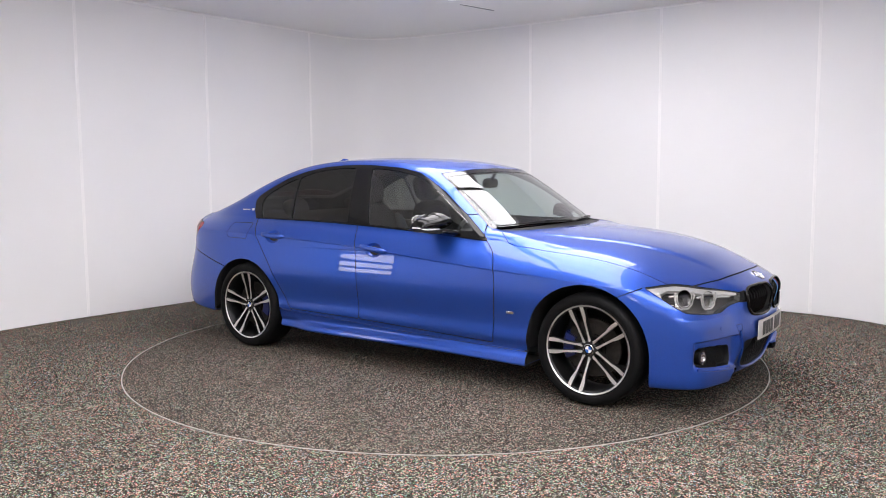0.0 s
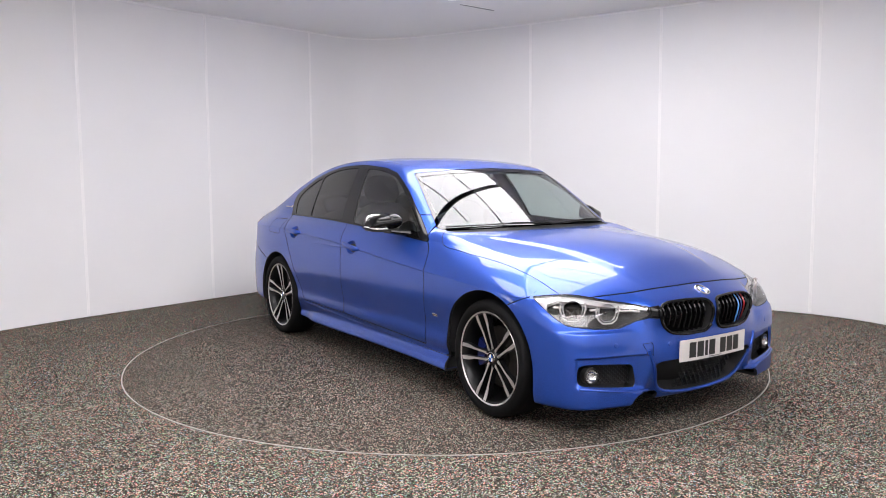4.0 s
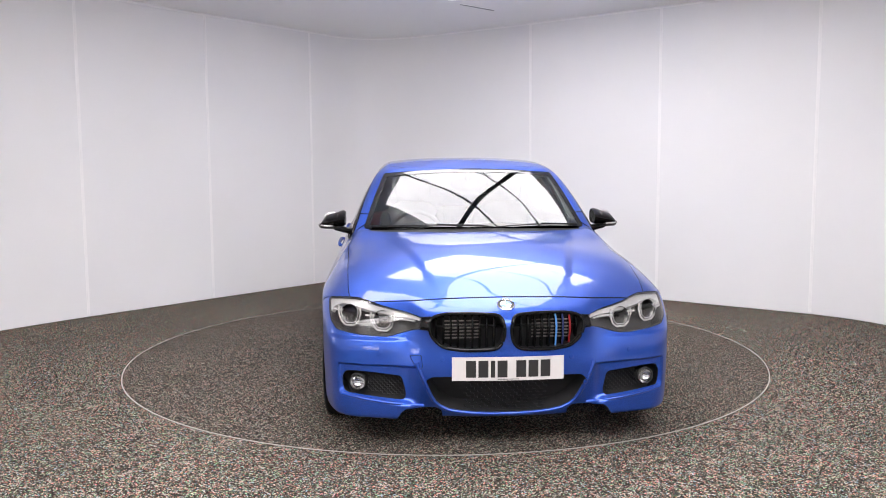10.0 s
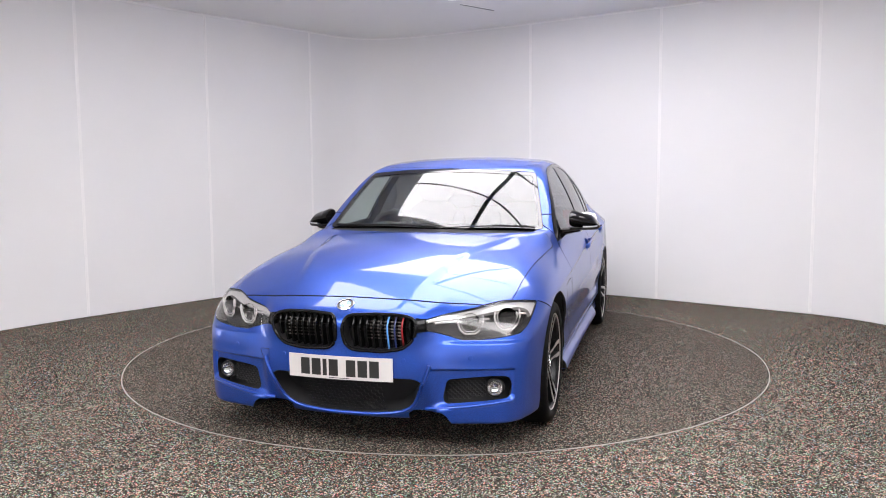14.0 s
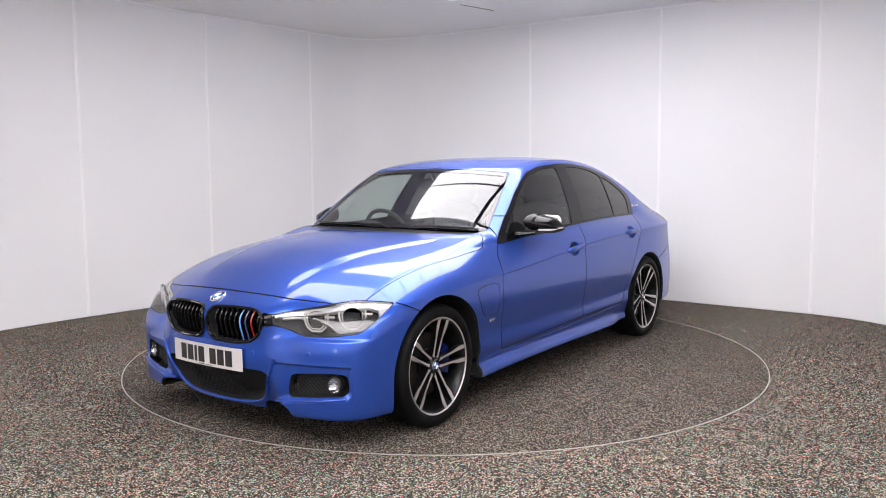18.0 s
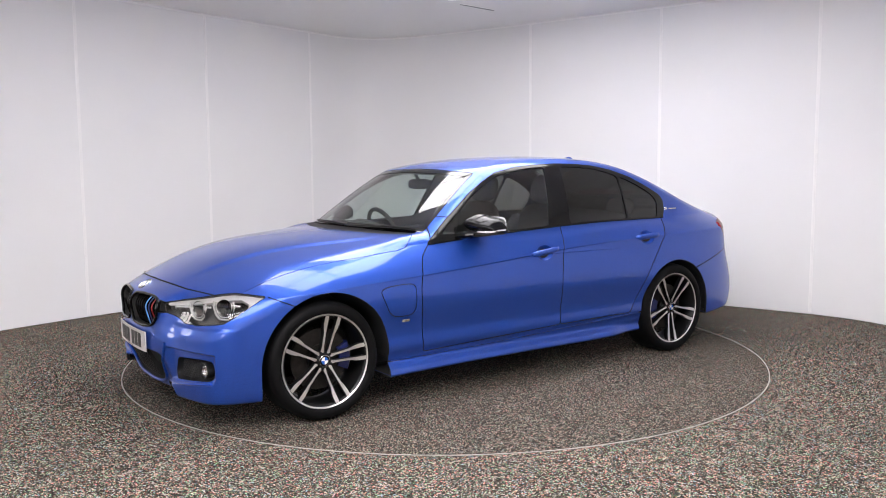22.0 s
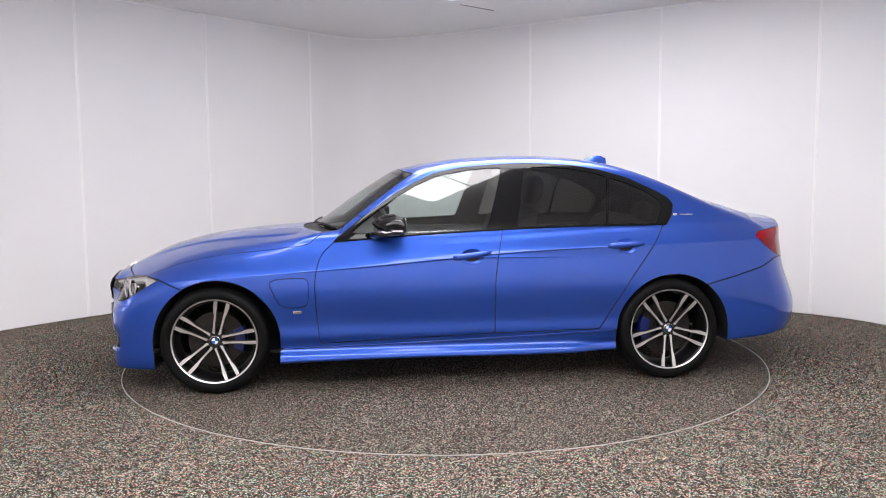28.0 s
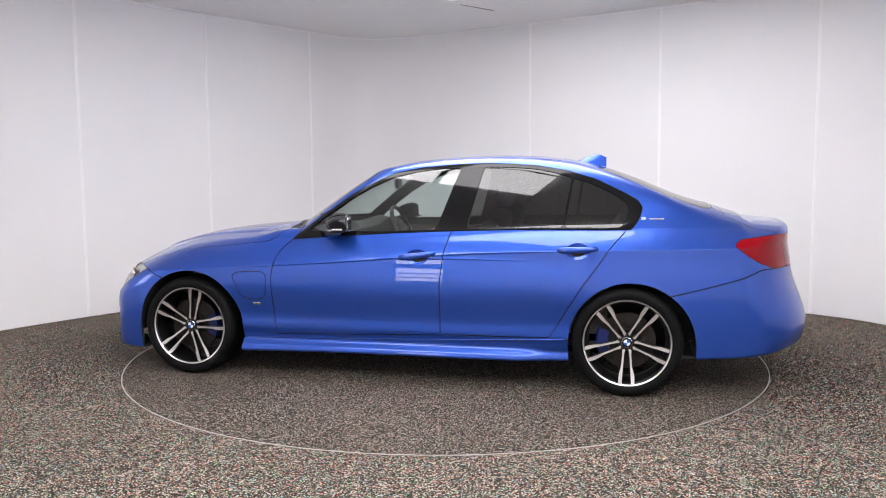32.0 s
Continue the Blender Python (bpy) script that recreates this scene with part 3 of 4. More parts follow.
def skin_normal(x, y, z):
    e = 1e-3
    g = [float(car_field(np.float64(x + e * (i == 0)), np.float64(y + e * (i == 1)), np.float64(z + e * (i == 2))) - car_field(np.float64(x - e * (i == 0)), np.float64(y - e * (i == 1)), np.float64(z - e * (i == 2)))) for i in range(3)]
    return Vector(g).normalized()


def facing(p, n, up=(0, 0, 1)):
    """A pose at p whose z axis is n and whose y axis is as near up as may be."""
    z = Vector(n).normalized()
    x = Vector(up).cross(z).normalized()
    y = z.cross(x)
    return Matrix.Translation(p) @ Matrix((x, y, z)).transposed().to_4x4()


# outlines of the panels, in metres; side outlines are x, z and front outlines y, z
DOOR_FRONT = [(.672, .912), (.72, .872), (.758, .836), (.782, .785), (.797, .73), (.808, .658), (.805, .56), (.799, .483), (.784, .290), (.241, .308), (-.289, .326), (-.289, .50), (-.290, .65), (-.311, .82), (-.350, .965), (-.36, 1.05), (.60, 1.05)]
DOOR_REAR = [(-.289, .326), (-.289, .50), (-.290, .65), (-.311, .82), (-.350, .965), (-.36, 1.05), (-1.44, 1.05), (-1.395, .972), (-1.309, .880), (-1.230, .765), (-1.146, .649), (-.952, .334)]
SILL = [(1.10, .262), (.46, .272), (-.105, .287), (-.6, .305), (-1.10, .328), (-1.10, .05), (1.10, .05)]
DLO = [(.700, .898), (.527, 1.035), (.311, 1.187), (.185, 1.257), (.059, 1.312), (-.123, 1.347), (-.371, 1.366), (-.489, 1.371), (-.67, 1.368), (-.851, 1.355), (-1.030, 1.324), (-1.206, 1.272), (-1.377, 1.190), (-1.462, 1.141), (-1.486, 1.100), (-1.466, 1.030), (-1.420, .972), (-1.1, .974), (-.813, .973), (-.286, .958), (.1, .939), (.444, .918)]
GLASS_FRONT = [(.590, .950), (.514, 1.017), (.300, 1.168), (.175, 1.237), (.051, 1.291), (-.125, 1.326), (-.25, 1.340), (-.374, 1.345), (-.252, .967), (.1, .952)]
GLASS_REAR = [(-.522, 1.349), (-.68, 1.347), (-.843, 1.334), (-.96, 1.312), (-1.062, 1.281), (-1.019, .983), (-.7, .983), (-.44, .975)]
GLASS_QUARTER = [(-1.078, 1.276), (-1.155, 1.254), (-1.233, 1.222), (-1.33, 1.174), (-1.395, 1.126), (-1.405, 1.075), (-1.362, .984), (-1.032, .984)]
FLAP = [(1.079, .668), (1.040, .687), (.96, .694), (.880, .695), (.846, .680), (.843, .60), (.848, .545), (.875, .518), (.93, .515), (.985, .517), (1.022, .543)]
FUEL_FLAP = [(-1.60, .940), (-1.41, .942), (-1.392, .925), (-1.388, .840), (-1.405, .826), (-1.60, .830), (-1.62, .845), (-1.62, .925)]
HEADLAMP = [(.232, .643), (.236, .594), (.29, .581), (.325, .570), (.39, .547), (.455, .548), (.52, .553), (.648, .568), (.70, .597), (.742, .629), (.822, .693), (.73, .703), (.641, .706), (.565, .698), (.495, .686), (.36, .664)]
KIDNEY = [(.045, .662), (.17, .668), (.292, .664), (.350, .649), (.366, .612), (.350, .556), (.300, .511), (.205, .499), (.060, .503), (.026, .528), (.014, .587), (.022, .642)]
LINK = [(.352, .652), (.43, .640), (.43, .592), (.36, .588)]
INTAKE = [(-.02, .372), (.266, .375), (.352, .370), (.384, .348), (.362, .290), (.335, .238), (.270, .196), (.151, .182), (-.02, .178)]
VENT = [(.490, .364), (.60, .373), (.70, .379), (.757, .377), (.774, .352), (.774, .305), (.764, .275), (.65, .263), (.55, .254), (.478, .249), (.470, .278)]
NOTCH = [(.295, .05), (.300, .188), (.325, .207), (.470, .212), (.492, .196), (.512, .164), (.512, .05)]
TAIL = [(-1.992, .893), (-2.03, .926), (-2.231, .944), (-2.5, .944), (-2.5, .748), (-2.224, .754), (-2.14, .788), (-2.060, .838)]
BUMPER_REAR = [(-1.55, .578), (-1.659, .606), (-1.85, .655), (-2.045, .708), (-2.151, .752), (-2.6, .752), (-2.6, .0), (-1.55, .0)]
SCREEN = [(-.2, .976), (.20, .974), (.42, .968), (.60, .964), (.708, .962), (.70, .985), (.652, 1.130), (.583, 1.304), (.565, 1.312), (.425, 1.322), (.30, 1.332), (.0, 1.341), (-.2, 1.341)]
BONNET_EDGE = spline([(0, .727), (.2, .723), (.35, .715), (.48, .704), (.62, .693), (.75, .67)])
ARCHES = [(1.390, .317, .373), (-1.428, .310, .364)]
WHEELS = [(1.405, .885, .321), (-1.405, .893, .321)]


SKIN = car_shell()


def car_body():
    skin = SKIN
    holes = []

    def take(make, gap=.0035, cut=None):
        """Cuts a region out of the skin and returns it; a gap is left round it."""
        nonlocal skin
        g = make(skin[0])
        piece = clip(skin, g + gap / 2)
        skin = clip(skin, gap / 2 - g)
        if cut is not None:
            holes.append(make)
        return piece
    for s in (1, -1):
        for cx, cz, r in ARCHES:
            take(lambda V, s=s, cx=cx, cz=cz, r=r: np.maximum(np.hypot(V[:, 0] - cx, np.maximum(V[:, 2] - cz, (V[:, 2] - cz) * .35)) - r, .45 - s * V[:, 1]), 0, True)
    take(lambda V: front_field(V, NOTCH), 0, True)

    # glass and its black surround
    for s in (1, -1):
        for pts, mat, lab in ((GLASS_FRONT, CLEAR_GLASS, "clear front side window glass"), (GLASS_REAR, DARK_GLASS, "dark tinted rear side window glass"), (GLASS_QUARTER, DARK_GLASS, "small dark tinted quarter window")):
            g = take(lambda V, pts=pts, s=s: side_field(V, pts, s, .022), .0, True)
            ob = panel("side_window", g, mat, lab, .004, lift=-.004)
            ob.visible_shadow = False
        g = take(lambda V: side_field(V, DLO, s, .015), .003)
        panel("window_surround", g, TRIM_GLOSS, "gloss black window surround and pillar trim")
    def screen(V, grow=0.0):
        return np.maximum(front_field(V, SCREEN, .05, 0, -.3) - grow, -.25 - V[:, 0])
    g = take(lambda V: screen(V, -.022), 0, True)
    ob = panel("windscreen", g, CLEAR_GLASS, "clear windscreen mirroring the bright ceiling", .004, lift=-.002)
    ob.visible_shadow = False
    panel("windscreen_seal", take(lambda V: screen(V), .003), FRIT, "black edge band of the windscreen")
    def backlight(V, grow=0.0):
        return np.maximum(outline_field(rounded([(-1.20, -.2), (-1.20, .0), (-1.22, .46), (-1.30, .535), (-1.86, .56), (-1.90, .45), (-1.925, .0), (-1.925, -.2)], .06), V[:, 0], np.abs(V[:, 1])) - grow, .99 - V[:, 2])
    g = take(lambda V: backlight(V, -.02), 0, True)
    panel("rear_window", g, DARK_GLASS, "dark tinted rear window", .004, lift=-.002).visible_shadow = False
    panel("rear_window_seal", take(lambda V: backlight(V), .003), BLACK_GLOSS)

    # lamps
    def lamp(V, s, grow=0.0):
        return np.maximum(np.maximum(outline_field(rounded(HEADLAMP, .012), s * V[:, 1] * .75 - (V[:, 0] - 2.0) * .66, V[:, 2]) - grow, 1.55 - V[:, 0]), .3 - s * V[:, 1])
    lamps = {s: take(lambda V, s=s: lamp(V, s), .003, True) for s in (1, -1)}
    for s in (1, -1):
        g = take(lambda V, s=s: np.maximum(side_field(V, TAIL, s, .012, .42), V[:, 0] + 1.9), .003, True)
        panel("tail_lamp", g, TAIL_RED, "red tail lamp lens wrapping the rear corner", .02)

    # front openings
    kidneys = {s: take(lambda V, s=s: front_field(V, KIDNEY, .028, s), 0, True) for s in (1, -1)}
    for s in (1, -1):
        panel("grille_link", take(lambda V: front_field(V, LINK, .004, s), .002), BLACK_GLOSS, "gloss black strip between grille and headlamp", .02, lift=-.004)
    wide = [(y, z) for y, z in INTAKE if y >= 0]
    intake_line = wide + [(-y, z) for y, z in wide[::-1]]
    intake = take(lambda V: front_field(V, intake_line, .02, 1), 0, True)
    vents = {s: take(lambda V, s=s: front_field(V, VENT, .02, s), 0, True) for s in (1, -1)}

    # painted panels
    def bonnet(V):
        line = [(2.3, 0), (2.3, .30), (2.2, .50), (2.05, .66), (1.95, .71), (1.858, .736), (1.75, .752), (1.5, .766), (1.2, .778), (1.0, .788), (.90, .797), (.84, .79), (.785, .755), (.745, .715), (.80, .58), (.86, .40), (.905, .2), (.918, 0)]
        line += [(x, -y) for x, y in line[-2:0:-1]]
        return np.maximum(outline_field(line, V[:, 0], V[:, 1]), (BONNET_EDGE(np.abs(V[:, 1])) - V[:, 2]) * .8)
    panel("bonnet", take(bonnet, .0035), PAINT, "metallic blue bonnet with two soft ridges")
    def cowl(V):
        return np.maximum(outline_field([(.95, -.2), (.95, .2), (.84, .52), (.775, .655), (.60, .69), (.66, .60), (.76, .4), (.80, .2), (.80, -.2), (.76, -.4), (.66, -.60), (.60, -.69), (.775, -.655), (.84, -.52)], V[:, 0], V[:, 1]), .85 - V[:, 2])
    panel("cowl", take(cowl, .004), BLACK_PLASTIC, "black plastic cowl below the windscreen", lift=-.006)
    def roof(V):
        line = [(.22, 0), (.20, .25), (.135, .46), (.03, .535), (-.4, .548), (-.8, .545), (-1.15, .525), (-1.23, .48), (-1.19, 0)]
        line += [(x, -y) for x, y in line[-2:0:-1]]
        return np.maximum(outline_field(line, V[:, 0], V[:, 1]), 1.2 - V[:, 2])
    panel("roof", take(roof, .003), PAINT, "metallic blue roof")
    for s in (1, -1):
        for pts, lab, centre, grip in ((DOOR_FRONT, "metallic blue front door", (-.147, .803), 0), (DOOR_REAR, "metallic blue rear door", (-1.117, .852), 1)):
            g = take(lambda V: side_field(V, pts, s, .02), .0055)
            cx, cz = centre
            hollow = lambda V: np.hypot((V[:, 0] - cx) / .070, (V[:, 2] - cz) / .047) * .047 - .047
            bowl = clip(g, hollow(g[0]))
            door = panel("door", clip(g, -hollow(g[0])), PAINT, lab, .014)
            V, N, T = bowl
            q = np.clip(-hollow(V) / .047, 0, 1)
            sunk = V - N * (.030 * (1 - (1 - q) ** 2))[:, None]
            me = array_mesh("handle_recess", sunk, T)
            put("handle_recess", me, PAINT, door, "hollow behind the door handle")
            door_handle(door, s, cx, cz, grip)
        if s > 0:
            panel("charge_flap", take(lambda V: side_field(V, FLAP, 1, .02), .0045), PAINT, "rounded charging flap in the front wing")
        else:
            panel("fuel_flap", take(lambda V: side_field(V, FUEL_FLAP, -1, .02), .0035), PAINT, "rounded fuel flap in the rear quarter")
        panel("sill", take(lambda V: side_field(V, SILL, s), .010), PAINT, "metallic blue side skirt")
    panel("tow_cover", take(lambda V: front_field(V, [(.398, .470), (.452, .467), (.424, .407), (.394, .410)], .004, -1), .0025), PAINT, "small square towing-eye cover")
    bumper = take(lambda V: np.maximum(np.maximum(1.50 - V[:, 0], V[:, 2] - np.where(V[:, 0] > 1.716, .9, .637 + (V[:, 0] - 1.584) * .43)), -1.0), .006)
    panel("front_bumper", bumper, PAINT, "metallic blue front bumper with sporty openings", .018)
    for s in (1, -1):
        panel("front_wing", take(lambda V: np.maximum(np.maximum(.60 - V[:, 0], V[:, 2] - .955), .0 - s * V[:, 1]), .0), PAINT, "metallic blue front wing")
    panel("rear_bumper", take(lambda V: outline_field(BUMPER_REAR, V[:, 0], V[:, 2]), .006), PAINT, "metallic blue rear bumper")
    panel("boot_lid", take(lambda V: np.maximum(np.maximum(V[:, 0] + 1.955, np.abs(V[:, 1]) - .60), .76 - V[:, 2]), .004), PAINT, "metallic blue boot lid with a small lip")
    for s in (1, -1):
        panel("side_frame", take(lambda V: -s * V[:, 1], .0), PAINT, "metallic blue pillars and rear quarter panel")
    return lamps, kidneys, intake, vents, holes


def door_handle(door, s, cx, cz, rear):
    bm = bmesh.new()
    n, slope = 15, (.030 if not rear else .012)
    half = .118
    rings = []
    for i in range(n):
        t = -1 + 2 * i / (n - 1)
        x = cx - .0 + t * half
        z = cz + .010 - t * slope * .5
        y = skin_y(x, z)
        out = .034 * (1 - t ** 6) + .003
        hh = .0185 * (1 - .55 * t ** 6) * (1 + .12 * t)
        rings.append([bm.verts.new((x, s * (y + out * .62 + .010 * math.cos(k * math.pi / 5) * (1 - .6 * t ** 6)), z + hh * math.sin(k * math.pi / 5))) for k in range(10)])
    for a, b in zip(rings, rings[1:]):
        for k in range(10):
            bm.faces.new((a[k], a[(k + 1) % 10], b[(k + 1) % 10], b[k]))
    bm.faces.new(rings[0])
    bm.faces.new(rings[-1])
    part("door_handle", bm, PAINT, door, "body-coloured pull handle", sharp=60)


def under_car(holes):
    """Dark inner skin, wheel housings and floor pan, so that gaps and openings stay dark."""
    skin = SKIN
    for make in holes:
        skin = clip(skin, -make(skin[0]))
    V, N, T = skin
    me = array_mesh("inner_shell", V - N * .016, T)
    put("inner_shell", me, LINER_AND_SHADE, CAR, "dark inner body shell", SHIFT)
    for s in (1, -1):
        for cx, cz, r in ARCHES:
            bm = bmesh.new()
            n = 28
            rows = []
            for y in (.905 if cx > 0 else .895, .42):
                rows.append([bm.verts.new((cx + (r + .004) * math.cos(a), s * y, max(cz + (r + .004) * math.sin(a), .14))) for a in [math.pi * (-.03 + 1.06 * i / n) for i in range(n + 1)]])
            for i in range(n):
                bm.faces.new((rows[0][i], rows[0][i + 1], rows[1][i + 1], rows[1][i]))
            for v in rows[0]:
                v.co.y = s * (skin_y(v.co.x, max(v.co.z, .2)) - .02)
            bm.faces.new(rows[1])
            part("wheel_housing", bm, LINER_AND_SHADE, CAR, "dark wheel housing", SHIFT)
    bm = bmesh.new()
    box(bm, (3.6, 1.40, .02), Matrix.Translation((.0, 0, .21)))
    box(bm, (1.0, .84, .02), Matrix.Translation((1.5, 0, .20)))
    box(bm, (.7, .84, .02), Matrix.Translation((-1.9, 0, .27)))
    part("floor_pan", bm, LINER_AND_SHADE, CAR, "", SHIFT)


def head_lamp(s, piece):
    V, N, T = piece
    base = panel("headlamp", piece, LAMP_GREY, "clear headlamp with two ringed projectors", .060, back=True)
    lens = panel("lens", piece, LENS, "clear headlamp lens", .004, parent=base)
    lens.visible_shadow = False
    # bright upper strip
    u = s * V[:, 1] * .75 - (V[:, 0] - 2.0) * .66
    brow = [(.25, .655), (.36, .685), (.50, .705), (.64, .725), (.74, .725), (.86, .715), (.86, .670), (.778, .640), (.757, .622), (.748, .668), (.70, .686), (.62, .681), (.54, .669), (.45, .654), (.36, .641), (.25, .630)]
    panel("light_guide", clip(piece, outline_field(rounded(brow, .006), u, V[:, 2])), LAMP_BROW, "bright upper strip of the headlamp", .02, parent=base, lift=-.012)
    for k, (y, z, r) in enumerate(((.589, .616, .055), (.752, .633, .058))):
        x = skin_x(y, z)
        p = Vector((x, s * y, z))
        n = Vector((.93, s * .36, 0)) if k == 0 else Vector((.85, s * .52, 0))
        m = facing(p - n * .052, n)
        bm = bmesh.new()
        lathe(bm, [(.012, -.004), (r * .5, .0), (r * .8, .014), (r * .86, .022)], 28, m)
        part("reflector_bowl", bm, BOWL, base, "mirror bowl")
        bm = bmesh.new()
        blob(bm, (r * .55, r * .17, .010), m @ Matrix.Translation((0, r * .22, .012)), 3.0, 20)
        part("projector_lens", bm, BLACK_GLOSS, base, "dark upper projector lens")
        bm = bmesh.new()
        for f in (-.48, -.24, 0, .24, .48):
            box(bm, (r * .15, r * .52, .008), m @ Matrix.Translation((f * r, -r * .34, .012)) @ Matrix.Rotation(radians(f * 40), 4, "Y"), .002, 1)
        part("reflector_fins", bm, REFLECTOR, base, "bright upright reflector fins")
        bm = bmesh.new()
        shape = [(-.95, .72), (-1.0, .1), (-.78, -.62), (-.40, -.98), (.40, -.98), (.78, -.62), (1.0, .1), (.95, .72)]
        for f, thick in ((1.0, .0048), (.78, .0026)):
            tube(bm, [m @ Vector((a * r * f * 1.10, b * r * f * .94, .026)) for a, b in shape], thick, 8)
        part("light_ring", bm, LAMP_WHITE, base, "white light ring, open at the top")
        bm = bmesh.new()
        box(bm, (r * .9, .010, .012), m @ Matrix.Translation((r * (1.2 if s > 0 else -1.2), .018, .018)), .003, 1)
        part("light_bar", bm, LAMP_WHITE, base)
    bm = bmesh.new()
    tube(bm, [Vector((skin_x(y, z) - .028, s * y, z)) for y, z in ((.425, .620), (.46, .622), (.50, .623), (.535, .622))], .006, 8)
    part("light_bar", bm, LAMP_WHITE, base, "white bar towards the grille")
    return base


def kidney_grille(s, piece):
    base = panel("kidney_grille", piece, LINER_AND_SHADE, "black kidney-shaped grille with upright slats", .075, back=True)
    line = rounded(KIDNEY, .028)
    bm = bmesh.new()
    tube(bm, [Vector((skin_x(y, z) + .004, s * y, z)) for y, z in line], .0080, 10, True)
    part("surround", bm, BLACK_GLOSS, base, "gloss black grille surround")
    n = 9
    for i in range(n):
        y = .046 + (.345 - .046) * (i + .5) / n
        v = np.linspace(.48, .69, 400)
        ins = outline_field(line, np.full(400, y), v) < -.006
        z0, z1 = v[ins].min(), v[ins].max()
        mat, lab = BLACK_GLOSS, "gloss black slat"
        if s > 0 and i in (5, 6, 7):
            mat, lab = {5: (STRIPE_BLUE, "pale blue slat"), 6: (STRIPE_NAVY, "navy blue slat"), 7: (STRIPE_RED, "red slat")}[i]
        def upright(w, front, deep):
            bm = bmesh.new()
            rows = []
            for k in range(9):
                z = z0 + (z1 - z0) * k / 8
                x = skin_x(y, z) + front - .016 * (abs(k - 5) / 5) ** 2
                rows.append([bm.verts.new((x, s * (y - w), z)), bm.verts.new((x + .004, s * y, z)), bm.verts.new((x, s * (y + w), z)), bm.verts.new((x - deep, s * (y + w), z)), bm.verts.new((x - deep, s * (y - w), z))])
            for a, b in zip(rows, rows[1:]):
                for k in range(5):
                    bm.faces.new((a[k], a[(k + 1) % 5], b[(k + 1) % 5], b[k]))
            bm.faces.new(rows[0])
            bm.faces.new(rows[-1])
            return bm
        part("slat", upright(.0046, -.012, .040), BLACK_GLOSS, base, "gloss black slat")
        if mat is not BLACK_GLOSS:
            part("slat_clip", upright(.0042, -.0095, .010), mat, base, lab)
    bm = bmesh.new()
    for k in range(6):
        z = .548 + k * .016
        box(bm, (.006, .17, .005), Matrix.Translation((skin_x(.19, z) - .058, s * .205, z)))
    part("shutter", bm, SHUTTER, base, "grey shutter bars behind the slats")
    return base


def net(bm, y0, y1, z0, z1, step, depth, keep):
    """An open honeycomb lattice set behind a front opening."""
    rows = int((z1 - z0) / (step * .5))
    for r in range(rows + 1):
        z = z0 + r * step * .5
        y = y0 + (step * .5 if r % 2 else 0)
        while y < y1:
            for p, q in (((y, z), (y + step * .5, z)),  ((y, z), (y - step * .25, z + step * .5))):
                if keep(*p) and keep(*q):
                    P, Q = (Vector((skin_x(abs(v[0]), v[1]) - depth, v[0], v[1])) for v in (p, q))
                    tube(bm, [P, Q], .0028, 4)
            y += step


def front_openings(intake, vents):
    base = panel("lower_intake", intake, LINER_AND_SHADE, "wide black lower air intake with honeycomb mesh", .09, back=True)
    bm = bmesh.new()
    wide = [(y, z) for y, z in INTAKE if y >= 0]
    line = rounded(wide + [(-y, z) for y, z in wide[::-1]], .02)
    inside = lambda y, z: abs(y) < .205 and outline_field(line, np.array([y]), np.array([z]))[0] < -.012
    net(bm, -.27, .27, .185, .36, .034, .022, inside)
    part("intake_mesh", bm, MESH_PLASTIC, base, "black honeycomb mesh")
    for s in (1, -1):
        b = panel("side_vent", vents[s], LINER_AND_SHADE, "black side vent in the bumper", .075, back=True)
        line = rounded(VENT, .02)
        bm = bmesh.new()
        inside = lambda y, z: .48 < abs(y) < .66 and outline_field(line, np.array([abs(y)]), np.array([z]))[0] < -.008
        net(bm, .48 if s > 0 else -.68, .68 if s > 0 else -.48, .255, .385, .022, .026, inside)
        part("vent_mesh", bm, MESH_PLASTIC, b, "fine black mesh")
        # fog lamp
        y, z = .700, .320
        p = Vector((skin_x(y, z) - .012, s * y, z))
        m = facing(p, (1, s * .12, .02))
        bm = bmesh.new()
        lathe(bm, [(.043, -.03), (.043, .004), (.037, .009), (.034, .005)], 32, m)
        part("fog_lamp_ring", bm, BLACK_PLASTIC, b, "black fog lamp bezel")
        bm = bmesh.new()
        lathe(bm, [(.003, -.02), (.017, -.016), (.030, -.004), (.034, .004)], 32, m)
        part("fog_reflector", bm, REFLECTOR, b, "mirror bowl of the fog lamp")
        bm = bmesh.new()
        lathe(bm, [(.001, .011), (.015, .0100), (.028, .007), (.0345, .005)], 32, m)
        part("fog_lens", bm, LENS, b, "clear fog lamp lens")


def ridge(points, r, label, even=False):
    """A body-coloured raised edge along front points (y, z)."""
    bm = bmesh.new()
    xs = np.array([skin_x(abs(y), z) for y, z in points])
    for _ in range(6):
        xs[1:-1] = (xs[:-2] + 2 * xs[1:-1] + xs[2:]) / 4
    if even:
        ys = np.array([y for y, z in points])
        xs = np.polyval(np.polyfit(ys, xs, 2), ys) + .003
    tube(bm, [Vector((x + r * .1, y, z)) for x, (y, z) in zip(xs, points)], r, 10)
    part("bumper_edge", bm, PAINT, CAR, label, SHIFT, 60)


